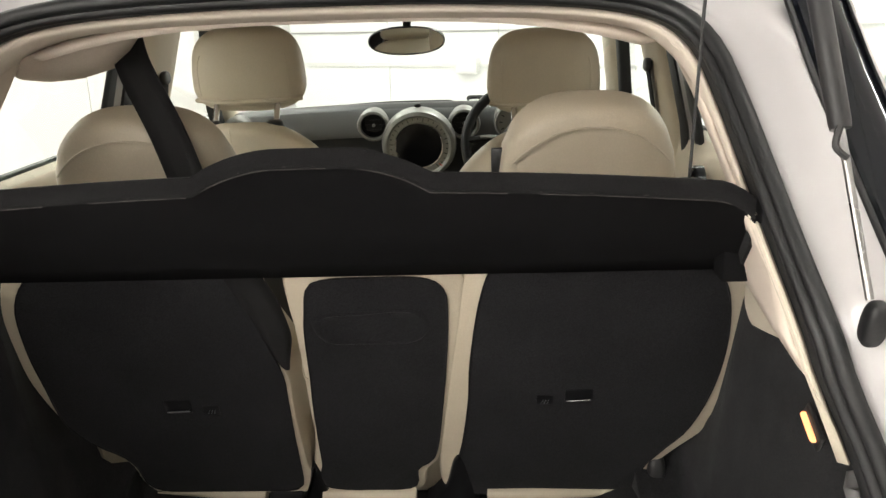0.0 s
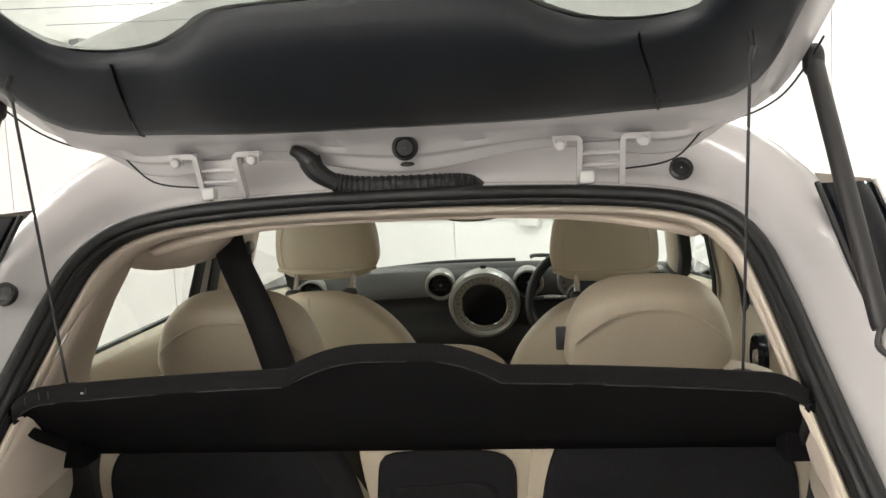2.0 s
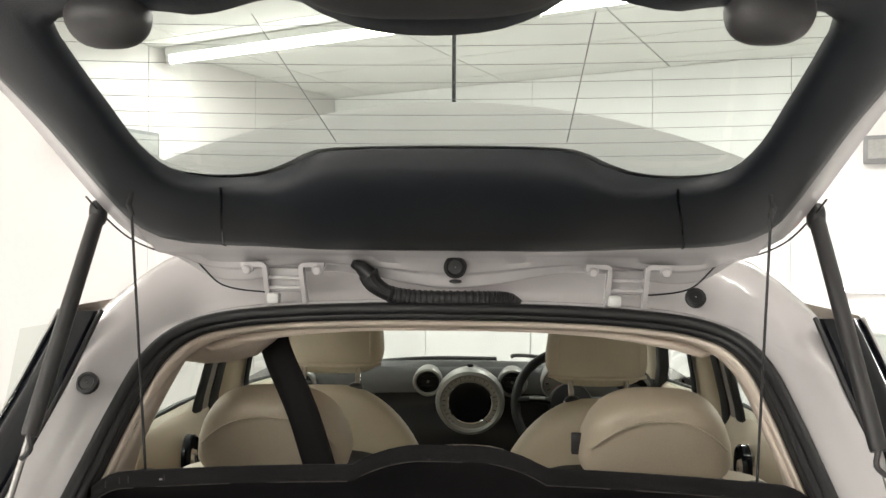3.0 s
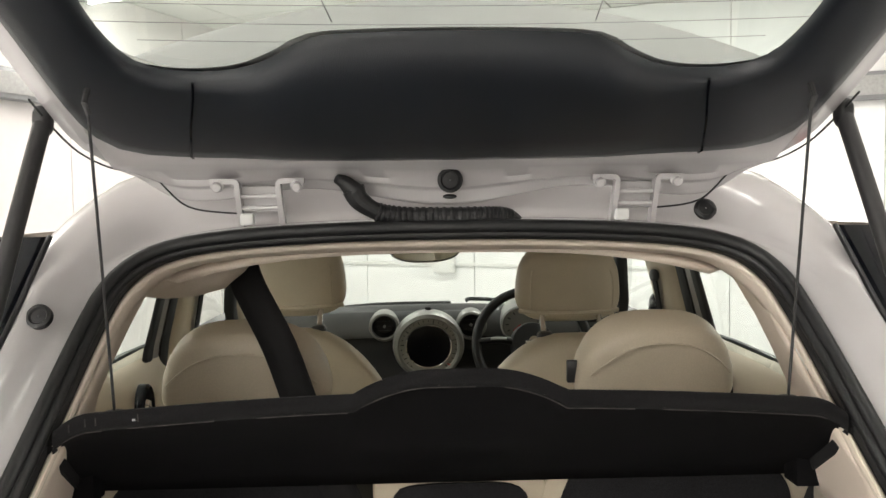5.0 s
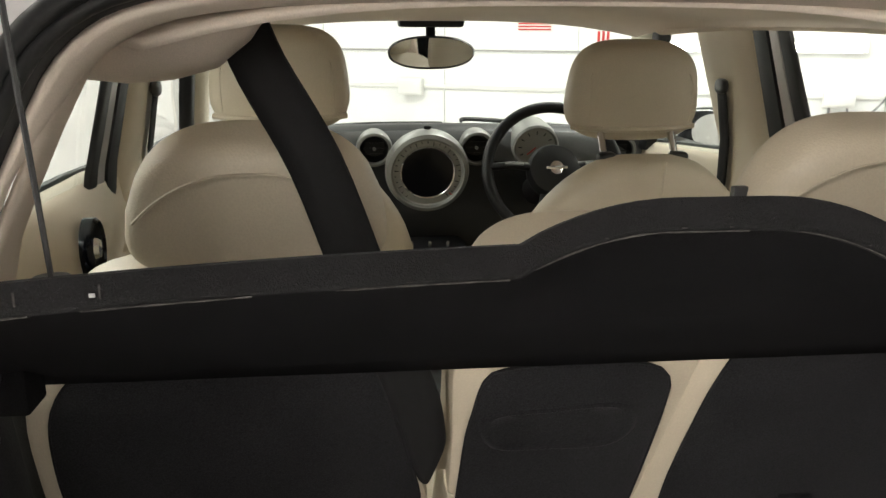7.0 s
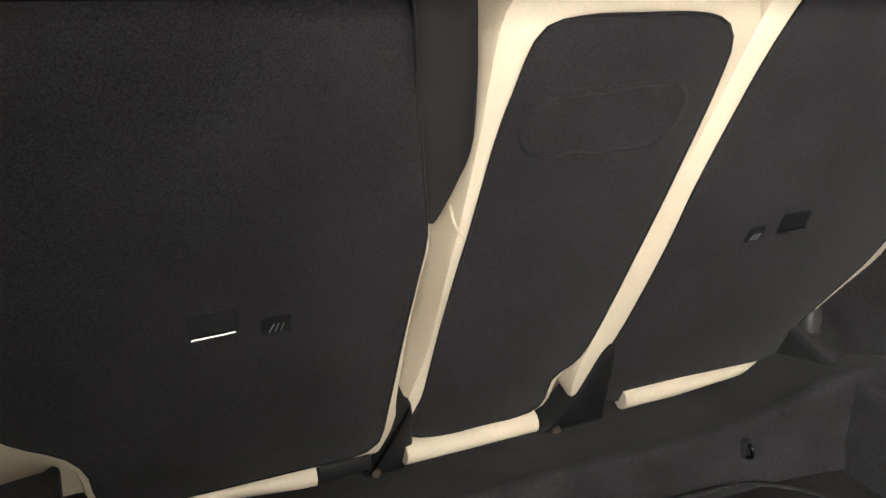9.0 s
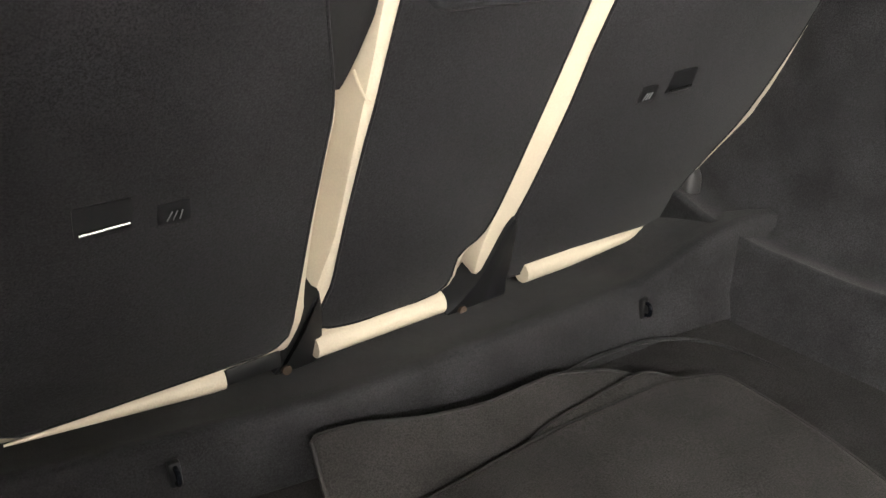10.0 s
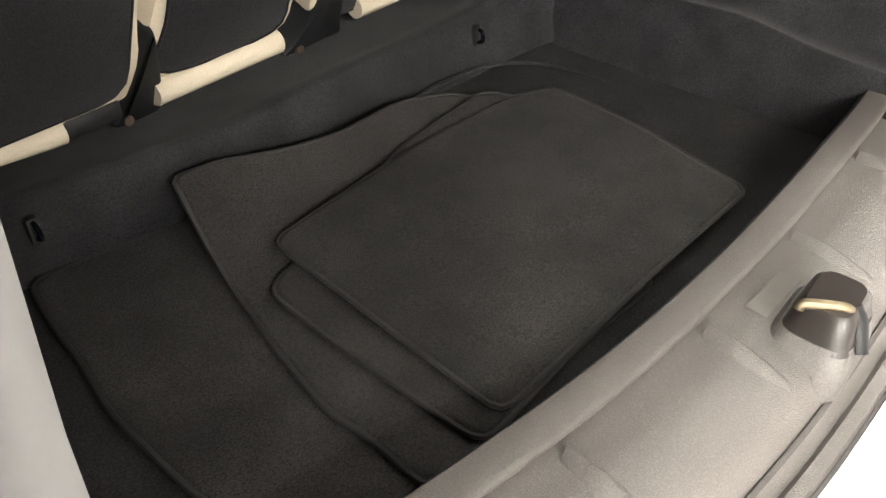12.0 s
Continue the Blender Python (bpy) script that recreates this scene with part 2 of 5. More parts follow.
def resample(outline, n=96):
    c = curve([Vector((x, v, 0)) for x, v in outline], 400, True)
    d = [0.0]
    for i in range(len(c)):
        d.append(d[-1] + (c[(i + 1) % len(c)] - c[i]).length)
    out = []
    k = 0
    for i in range(n):
        s = d[-1] * i / n
        while d[k + 1] < s:
            k += 1
        f = (s - d[k]) / max(1e-9, d[k + 1] - d[k])
        p = c[k] * (1 - f) + c[(k + 1) % len(c)] * f
        out.append((p.x, p.y))
    return out


def slab_bm(outline, place, thick, edge=0.0, n_in=1):
    """A plate: outline is 2D, place(u, v, w) puts it into the world; w runs from 0 to thick, with a rounded rim."""
    c = sum((Vector((*p, 0)) for p in outline), Vector()) / len(outline)
    def ring(inset, w):
        out = []
        k = len(outline)
        for i in range(k):
            a, b = Vector(outline[i - 1]), Vector(outline[(i + 1) % k])
            d = (b - a).normalized()
            nrm = Vector((-d.y, d.x))
            p = Vector(outline[i]) + nrm * inset
            out.append(place(p.x, p.y, w))
        return out
    area = sum(outline[i - 1][0] * outline[i][1] - outline[i][0] * outline[i - 1][1] for i in range(len(outline)))
    sgn = 1 if area > 0 else -1
    rows = [ring(0, 0)]
    if edge:
        rows += [ring(0, thick - edge), ring(sgn * edge * 0.3, thick - edge * 0.3), ring(sgn * edge, thick)]
    else:
        rows += [ring(0, thick)]
    bm, vs = grid_bm(rows, False, True)
    for loop in (vs[0], vs[-1]):
        bm.faces.new(loop)
    return bm


def pillow_bm(sx, sy, sz, at, n=3.0, m=2.6, tilt=0.0, seg=28, rings=16, shape=None):
    """A soft cushion: a rounded superellipsoid, leant back by tilt."""
    rows = []
    rot = Matrix.Translation(at) @ Matrix.Rotation(tilt, 4, "X")
    def sp(v, e):
        return math.copysign(abs(v) ** e, v)
    for i in range(rings + 1):
        ph = -math.pi / 2 + math.pi * i / rings
        row = []
        for k in range(seg):
            th = 2 * math.pi * k / seg
            cx = sp(math.cos(ph), 2 / n)
            x, y, z = cx * sp(math.cos(th), 2 / m), cx * sp(math.sin(th), 2 / m), sp(math.sin(ph), 2 / n)
            v = Vector((x * sx / 2, y * sy / 2, z * sz / 2))
            if shape:
                v = Vector(shape(v, x, y, z))
            row.append(rot @ v)
        rows.append(row)
    bm, _ = grid_bm(rows, False, True)
    bmesh.ops.remove_doubles(bm, verts=bm.verts[:], dist=1e-5)
    return bm


def solid(ob, t, offset=-1.0):
    md = ob.modifiers.new("thickness", "SOLIDIFY")
    md.thickness, md.offset = t, offset
    return ob


def even(pts, n):
    """n points spread evenly along a closed polygon."""
    p = [Vector(q) for q in pts]
    d = [0.0]
    for i in range(len(p)):
        d.append(d[-1] + (p[(i + 1) % len(p)] - p[i]).length)
    out, k = [], 0
    for i in range(n):
        s = d[-1] * i / n
        while d[k + 1] < s:
            k += 1
        q = p[k].lerp(p[(k + 1) % len(p)], (s - d[k]) / max(1e-9, d[k + 1] - d[k]))
        out.append((q.x, q.y))
    return out


def corners(pts, r=0.018):
    """A polygon with rounded corners."""
    out = []
    k = len(pts)
    for i in range(k):
        p, a, c = Vector(pts[i]), Vector(pts[i - 1]), Vector(pts[(i + 1) % k])
        u, w = (a - p), (c - p)
        u, w = u.normalized() * min(r, u.length / 3), w.normalized() * min(r, w.length / 3)
        for f in (0, 0.25, 0.5, 0.75, 1):
            q = p + u * (1 - f) ** 2 + w * f ** 2
            out.append((q.x, q.y))
    return out


# ---------------------------------------------------------------- the workshop
FRONT, BACK, SIDE_L, SIDE_R, CEIL = 4.73, -4.2, -3.5, 4.4, 2.80


def wall_panels(name, length, m, label, joints, surface):
    """Cladding boards side by side, with narrow grooves, on a backing."""
    backing = part(name, box_bm(length, 0.10, CEIL, (0, 0.06, CEIL / 2)), JOINT)
    tagged(backing, label, "wall", kind="structure")
    backing.matrix_world = m
    width = length / joints
    data = None
    for i in range(joints):
        if data is None:
            b = part("panel", box_bm(width - 0.004, 0.012, CEIL - 0.004, (0, 0, 0), 0.002, 1), surface, backing, smooth=False)
            data = b.data
        else:
            b = new("panel", data)
            b.parent = backing
        b.location = (-length / 2 + width * (i + 0.5), 0.003, CEIL / 2)
    return backing


wall_panels("wall_front", SIDE_R - SIDE_L, room_pose((SIDE_L + SIDE_R) / 2, FRONT, 0), "white glossy plastic cladding on the workshop wall", 9, WALLWHITE)
wall_panels("wall_back", SIDE_R - SIDE_L, room_pose((SIDE_L + SIDE_R) / 2, BACK, 0, 180), "white plastic cladding on the workshop wall", 9, WALLWHITE)
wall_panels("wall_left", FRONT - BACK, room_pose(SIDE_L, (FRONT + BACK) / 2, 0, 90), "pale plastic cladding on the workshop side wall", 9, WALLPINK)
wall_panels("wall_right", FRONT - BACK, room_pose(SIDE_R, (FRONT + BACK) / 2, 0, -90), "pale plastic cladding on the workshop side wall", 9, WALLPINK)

floor = part("floor", box_bm(9.2, 9.4, 0.1, (0, 0, -0.05)), FLOORGREY)
floor.matrix_world = room_pose(0.45, 0.26, 0)
tagged(floor, "smooth light grey resin workshop floor", "floor", kind="structure")

bm = bmesh.new()
for i in range(8):
    for j in range(16):
        box_bm(1.2 - 0.012, 0.6 - 0.012, 0.02, (-4.2 + 1.2 * i, -4.5 + 0.6 * j, CEIL + 0.01), bm=bm)
box_bm(9.8, 9.8, 0.06, (0, 0, CEIL + 0.045), bm=bm)
ceiling = part("ceiling", bm, CEILWHITE, smooth=False)
ceiling.matrix_world = room_pose(0.45, 0.26, 0)
tagged(ceiling, "white panelled workshop ceiling with thin joints", "ceiling", kind="structure")


def ceiling_batten(a, b, power=34):
    t = thing("ceiling_light", label="long white fluorescent batten lit on the ceiling", category="lamp", group="ceiling lights")
    part("housing", box_bm(1.8, 0.07, 0.05, (0, 0, -0.025), 0.006), BOXWHITE, t)
    part("tube", tube_bm([(-0.87, 0, -0.075), (0.87, 0, -0.075)], 0.022, 12), TUBE, t, "glowing white tube")
    for x in (-0.885, 0.885):
        part("end_cap", box_bm(0.03, 0.05, 0.06, (x, 0, -0.075), 0.004), BOXWHITE, t)
    t.matrix_world = room_pose(a, b, CEIL)
    lamp = bpy.data.lights.new("ceiling_light_glow", "AREA")
    lamp.shape, lamp.size, lamp.size_y = "RECTANGLE", 1.35, 0.06
    lamp.energy, lamp.color = power, (1.0, 0.965, 0.91)
    ob = new("ceiling_light_glow", lamp)
    ob.matrix_world = room_pose(a, b, CEIL - 0.105)
    return t


# rows of battens along the ceiling
for a, power in ((-2.55, 34), (-0.1, 66), (2.35, 44)):
    ceiling_batten(a, 2.86, power)
for a, b, power in ((-2.6, 0.3, 74), (0.9, 0.0, 4), (3.0, 0.0, 4)):
    ceiling_batten(a, b, power)
# rear row is out of view, added to throw light in under the tailgate
for a, power in ((-2.6, 66), (-0.6, 84), (1.4, 12)):
    ceiling_batten(a, -3.7, power)


def wall_batten(a, z, length):
    t = thing("wall_light", label="short lit batten fixed level on the white wall", category="lamp", group="wall lights")
    part("housing", box_bm(length, 0.05, 0.07, (0, -0.025, 0), 0.006), BOXWHITE, t)
    part("tube", tube_bm([(-length / 2 + 0.03, -0.07, 0), (length / 2 - 0.03, -0.07, 0)], 0.025, 10), TUBE, t, "glowing white tube")
    t.matrix_world = room_pose(a, FRONT - 0.012, z)
    return t

for a, z, w in ((-0.28, 1.335, 0.30), (0.53, 1.338, 0.46)):
    wall_batten(a, z, w)


def socket_box(a, z, w, h, cable=False):
    t = thing("junction_box", label="white plastic junction box on the wall", category="junction box", group="wall boxes")
    part("case", box_bm(w, 0.07, h, (0, -0.035, 0), 0.006), BOXWHITE, t)
    part("lid", box_bm(w - 0.02, 0.008, h - 0.02, (0, -0.073, 0), 0.003), BOXWHITE, t)
    if cable:
        part("cable", tube_bm([(-0.045, -0.02, -h / 2), (-0.045, -0.02, -0.62)], 0.008, 8), GREYMETAL, t, "grey cable dropping down the wall")
        part("cable", tube_bm(curve([(0.05, -0.02, -h / 2), (0.07, -0.03, -0.12), (0.16, -0.03, -0.10), (0.27, -0.03, 0.06), (0.34, -0.02, 0.34)], 24), 0.006, 8), GREYMETAL, t, "grey cable looped up the wall")
    t.matrix_world = room_pose(a, FRONT - 0.008, z)
    return t


socket_box(-1.965, 1.06, 0.16, 0.11)
socket_box(0.64, 1.06, 0.165, 0.115, True)

trunking = part("trim_trunking", box_bm(SIDE_R - SIDE_L - 0.05, 0.02, 0.025, (0, 0, 0), 0.003), BOXWHITE)
trunking.matrix_world = room_pose(0.45, FRONT - 0.013, 1.062)
tagged(trunking, "thin white cable trunking along the wall", "trunking", kind="structure")
rail = part("trim_rail", box_bm(3.0, 0.012, 0.012, (0, 0, 0)), JOINT)
rail.matrix_world = room_pose(-2.0, FRONT - 0.010, 1.296)
tagged(rail, "thin grey joint strip between the wall boards", "trim", kind="structure")


def wall_vent(m, w, h):
    t = thing("wall_heater", label="flat grey metal heater unit high on the wall", category="heater", group="wall heaters")
    part("case", box_bm(w, 0.09, h, (0, -0.045, 0), 0.008), GREYMETAL, t)
    part("front_panel", box_bm(w - 0.05, 0.01, h - 0.05, (0, -0.096, 0), 0.004), JOINT, t, "paler grey front panel")
    t.matrix_world = m
    return t


wall_vent(room_pose(0.67, FRONT - 0.008, 2.17), 0.50, 0.165)
wall_vent(room_pose(SIDE_L + 0.008, 2.45, 2.17, 90), 0.60, 0.165)

def wall_sign(a, z, w, h, upright):
    t = thing("wall_sign", label="small white notice with red print on the wall", category="sign", group="wall signs")
    part("board", box_bm(w, 0.004, h, (0, -0.002, 0), 0.001, 1), BOXWHITE, t)
    for k in range(3):
        f = (k - 1) / 3
        part("print_bar", box_bm(*((w * 0.2, 0.001, h * 0.8, (w * f, -0.0046, 0)) if upright else (w * 0.84, 0.001, h * 0.2, (0, -0.0046, h * f)))), RED, t, "red printed bar")
    t.matrix_world = room_pose(a, FRONT - 0.008, z)
    return t


wall_sign(-1.145, 1.447, 0.25, 0.055, False)
wall_sign(-0.713, 1.385, 0.085, 0.09, True)

shelf_unit = thing("wall_shelf", label="small white wall shelf with bottles on it", category="shelf")
for z in (1.46, 1.02):
    part("board", box_bm(0.5, 0.2, 0.02, (0, -0.1, z), 0.003), BOXWHITE, shelf_unit)
shelf_unit.matrix_world = room_pose(1.22, FRONT - 0.008, 0)


def bottle(a, z, h, m):
    b = part("bottle", lathe_bm([(0.001, 0), (0.035, 0), (0.037, 0.01), (0.037, h * 0.7), (0.014, h * 0.85), (0.014, h)], sides=16), m)
    b.matrix_world = room_pose(a, FRONT - 0.11, z) @ Matrix.Rotation(radians(90), 4, "X")
    tagged(b, "dark plastic spray bottle on the wall shelf", "bottle", "bottles on the shelf")


for a, z, h, m in ((1.02, 1.47, 0.16, GREYMETAL), (1.10, 1.47, 0.12, DASHBLACK), (1.01, 1.03, 0.18, DASHBLACK), (1.12, 1.03, 0.15, GREYMETAL)):
    bottle(a, z, h, m)

jack = thing("trolley_jack", label="red painted trolley jack with black wheels by the wall", category="jack")
part("frame", box_bm(0.42, 0.22, 0.13, (0, 0, 0.40), 0.02), RED, jack)
part("deck", box_bm(0.5, 0.28, 0.03, (0, 0, 0.32), 0.008), RED, jack)
for x in (-0.17, 0.17):
    for y in (-0.13, 0.13):
        part("leg", box_bm(0.03, 0.03, 0.32, (x, y, 0.16)), DASHBLACK, jack)
jack.matrix_world = room_pose(0.98, FRONT - 0.5, 0)

# ---------------------------------------------------------------- the car: lines of the tail
def prof(z):
    """How far forward the rear opening lies at height z."""
    zs = (0.50, 0.62, 0.75, 0.95, 1.174, 1.382, 1.49, 1.56)
    ys = (-0.25, -0.25, -0.245, -0.235, -0.165, 0.028, 0.122, 0.18)
    return float(np.interp(z, zs, ys))


RIGHT_EDGE = [(0, 1.482), (0.12, 1.481), (0.24, 1.476), (0.33, 1.466), (0.385, 1.447), (0.418, 1.412), (0.434, 1.36), (0.448, 1.29), (0.462, 1.22),
              (0.482, 1.14), (0.513, 1.06), (0.531, 0.985), (0.543, 0.87), (0.555, 0.75), (0.53, 0.64), (0.44, 0.56), (0.34, 0.525), (0.18, 0.512), (0, 0.51)]


def opening(offset=0.0, dy=0.0, n=120):
    """The closed edge of the boot opening, moved outwards by offset and forwards by dy."""
    pts = [Vector((x, 0, z)) for x, z in RIGHT_EDGE] + [Vector((-x, 0, z)) for x, z in RIGHT_EDGE[-2:0:-1]]
    cl = curve(pts, n, True)
    k = len(cl)
    out = []
    for i in range(k):
        d = (cl[(i + 2) % k] - cl[i - 2]).normalized()
        nrm = Vector((-d.z, 0, d.x))
        o, f = (offset(cl[i]), dy(cl[i])) if callable(offset) else (offset, dy)
        p = cl[i] + nrm * o
        out.append(Vector((p.x, prof(cl[i].z) + f, p.z)))
    return out


body = thing("car_body", (0, 0.3, 0), "white painted car body seen from its open tailgate", "car")


def bodypart(name, bm, mat, label="", **kw):
    return hang(part(name, bm, mat, None, label, **kw), body)


# painted surround of the opening, from the seal out to the body's corner
def blend(p):
    """0 on the pillars, 1 along the roof edge."""
    return max(0.0, min(1.0, (p.z - 1.40) / 0.055))


# offset and depth on the pillars, then along the roof, where a gutter runs behind the seal
steps = [(-0.004, 0.004, -0.004, 0.004), (0.006, 0.001, 0.002, 0.012), (0.016, -0.006, 0.003, 0.026), (0.024, -0.014, 0.001, 0.040), (0.032, -0.024, 0.004, 0.050), (0.041, -0.033, 0.016, 0.056), (0.050, -0.038, 0.036, 0.060), (0.056, -0.030, 0.056, 0.066)]
rows = [opening(lambda p, o=o, q=q: o + (q - o) * blend(p), lambda p, f=f, g=g: f + (g - f) * blend(p)) for o, f, q, g in steps]
def shoulder(p):
    """The roof corners stand higher and wider than the frame."""
    return float(np.interp(abs(p.x), (0.20, 0.30, 0.38, 0.425, 0.450), (0.0, 0.55, 1.0, 0.75, 0.0))) if p.z > 1.25 else 0.0


for o, f in ((0.020, 0.012), (0.038, 0.030), (0.052, 0.060), (0.056, 0.090)):
    rows.append(opening(lambda p, o=o: 0.056 + o * shoulder(p), lambda p, f=f: -0.030 + 0.096 * blend(p) + f * shoulder(p)))
bodypart("rear_frame", grid_bm(rows, False, True)[0], PAINT, angle=60)

# the rubber seal: two rolled beads and a flat lip towards the inside
def bead(offset, dy, r, name):
    bodypart(name, tube_bm(opening(offset, dy), r, 10, closed=True, up=(0, 1, 0)), RUBBER, "soft black rubber door seal")


bead(-0.008, -0.004, 0.0085, "seal_bead")
bead(-0.018, 0.002, 0.0068, "seal_bead")
rows = [opening(-0.004, 0.004), opening(-0.012, 0.0), opening(-0.0235, 0.008), opening(-0.026, 0.022)]
bodypart("seal_lip", grid_bm(rows, False, True)[0], RUBBER, angle=60)


# dark glass corner panels beside the pillars, and the white flank below
def corner_panels(sx):
    zs = [1.470, 1.43, 1.38, 1.32, 1.26, 1.20, 1.15, 1.125]
    xin = [0.476, 0.481, 0.487, 0.497, 0.507, 0.518, 0.528, 0.533]
    rows = []
    for z, x in zip(zs, xin):
        y = prof(z) - 0.047
        rows.append([(sx * x, y + 0.004, z), (sx * (x + 0.008), y - 0.004, z), (sx * (x + 0.040), y - 0.001, z), (sx * (x + 0.066), y + 0.018, z), (sx * (x + 0.082), y + 0.06, z), (sx * (x + 0.11), y + 0.34, z)])
    bodypart("corner_glass", grid_bm(rows)[0], GLOSSBLACK, "gloss black corner glass")
    edge = [Vector(r[0]) + Vector((0, -0.004, 0)) for r in rows]
    bodypart("glass_edge", tube_bm(curve(edge, 24), 0.0035, 8), RUBBER)
    out = [Vector(r[3]) + Vector((sx * 0.001, -0.003, 0)) for r in rows]
    bodypart("chrome_strip", tube_bm(curve(out, 24), 0.003, 6), CHROME, "thin bright strip along the corner glass")
    # flank below the glass
    rows = []
    for z, dx in ((1.135, 0.0), (1.10, 0.02), (1.0, 0.04), (0.85, 0.055), (0.7, 0.06), (0.5, 0.05), (0.35, 0.02)):
        x = 0.548 + dx
        y = prof(z) - 0.03
        rows.append([(sx * (x - 0.03), y - 0.010, z), (sx * x, y, z), (sx * (x + 0.08), y + 0.05, z), (sx * (x + 0.14), y + 0.16, z), (sx * (x + 0.19), y + 0.5, z), (sx * (x + 0.2), y + 2.6, z - 0.02)])
    bodypart("flank", grid_bm(rows)[0], PAINT, angle=70)
    # tail lamp
    hang(part("tail_lamp", pillow_bm(0.10, 0.06, 0.17, (sx * 0.655, prof(1.0) + 0.06, 1.02), 3, 3), RED, None, "red tail lamp with a chrome ring"), body)
    bodypart("lamp_ring", tube_bm([(sx * 0.655 + 0.055 * math.cos(a), prof(1.0) + 0.03, 1.02 + 0.092 * math.sin(a)) for a in np.linspace(0, 2 * math.pi, 28, endpoint=False)], 0.010, 8, closed=True), CHROME)


for sx in (-1, 1):
    corner_panels(sx)

# roof skin over the cabin
rows = []
for y, z, w in ((0.185, 1.530, 0.44), (0.26, 1.545, 0.50), (0.6, 1.555, 0.54), (1.0, 1.555, 0.55), (1.35, 1.53, 0.53), (1.52, 1.50, 0.50)):
    rows.append([(x * w, y + 0.03 * abs(x) ** 3, z - 0.05 * abs(x) ** 2.5) for x in np.linspace(-1, 1, 17)])
solid(bodypart("roof", grid_bm(rows)[0], PAINT, angle=60), 0.012)
bodypart("rubber_bung", lathe_bm([(0.0145, 0.0), (0.0145, -0.005), (0.011, -0.007), (0.009, -0.005), (0.001, -0.006)], (0.340, 0.133, 1.490), 24, radians(-25)), RUBBER)
bodypart("rubber_bung", lathe_bm([(0.0140, 0.006), (0.0140, -0.0015), (0.0105, -0.003), (0.0085, -0.0005), (0.001, -0.001)], (-0.461, -0.013, 1.384), 24, radians(-28)), RUBBER)

# antenna on the roof
bodypart("antenna", tube_bm([(-0.005, 0.30, 1.545), (-0.008, 0.33, 1.72), (-0.011, 0.40, 1.95), (-0.012, 0.43, 2.05)], 0.0035, 8), RUBBER, "thin black whip antenna")

# headlining, with its rolled rear edge
rows = []
inner = [p for p in opening(-0.026, 0.022) if p.z > 1.10]
inner.sort(key=lambda p: math.atan2(p.x, p.z - 1.0))
def inset(k, dy, dz):
    out = []
    for p in inner:
        c = Vector((p.x, 0, p.z - 1.15)).normalized()
        e = 0.10 + 0.90 * max(0.0, min(1.0, (p.z - 1.34) / 0.10))
        out.append(Vector((p.x - c.x * k * e, p.y + dy * e, p.z - c.z * k * dz)))
    return out
rows = [inset(0.0, 0.0, 1), inset(0.004, 0.010, 1), inset(0.010, 0.035, 1), inset(0.008, 0.075, 1), inset(-0.004, 0.10, 1)]
solid(bodypart("opening_trim", grid_bm(rows)[0], LINING, "cream trim round the inside of the opening", angle=70), 0.006)
rows = []
for y, z, w in ((0.17, 1.437, 0.36), (0.30, 1.447, 0.47), (0.6, 1.458, 0.50), (1.0, 1.462, 0.50), (1.3, 1.458, 0.49), (1.46, 1.44, 0.47)):
    rows.append([(x * w, y, z - 0.035 * abs(x) ** 3) for x in np.linspace(-1, 1, 15)])
solid(bodypart("headlining", grid_bm(rows)[0], LINING, angle=60), 0.01, 1.0)
rows = []
for x, y, z, r in ((-0.455, 0.28, 1.405, 0.012), (-0.435, 0.275, 1.402, 0.038), (-0.40, 0.27, 1.405, 0.046), (-0.36, 0.27, 1.408, 0.046), (-0.32, 0.27, 1.414, 0.040), (-0.29, 0.275, 1.426, 0.024), (-0.275, 0.28, 1.435, 0.006)):
    rows.append([(x, y + 1.3 * r * math.cos(a), z + 0.75 * r * math.sin(a)) for a in np.linspace(0, 2 * math.pi, 20, endpoint=False)])
b, vs = grid_bm(rows, False, True)
b.faces.new(vs[0]); b.faces.new(vs[-1])
bodypart("belt_housing", b, LINING, "rounded cream belt housing under the headlining")

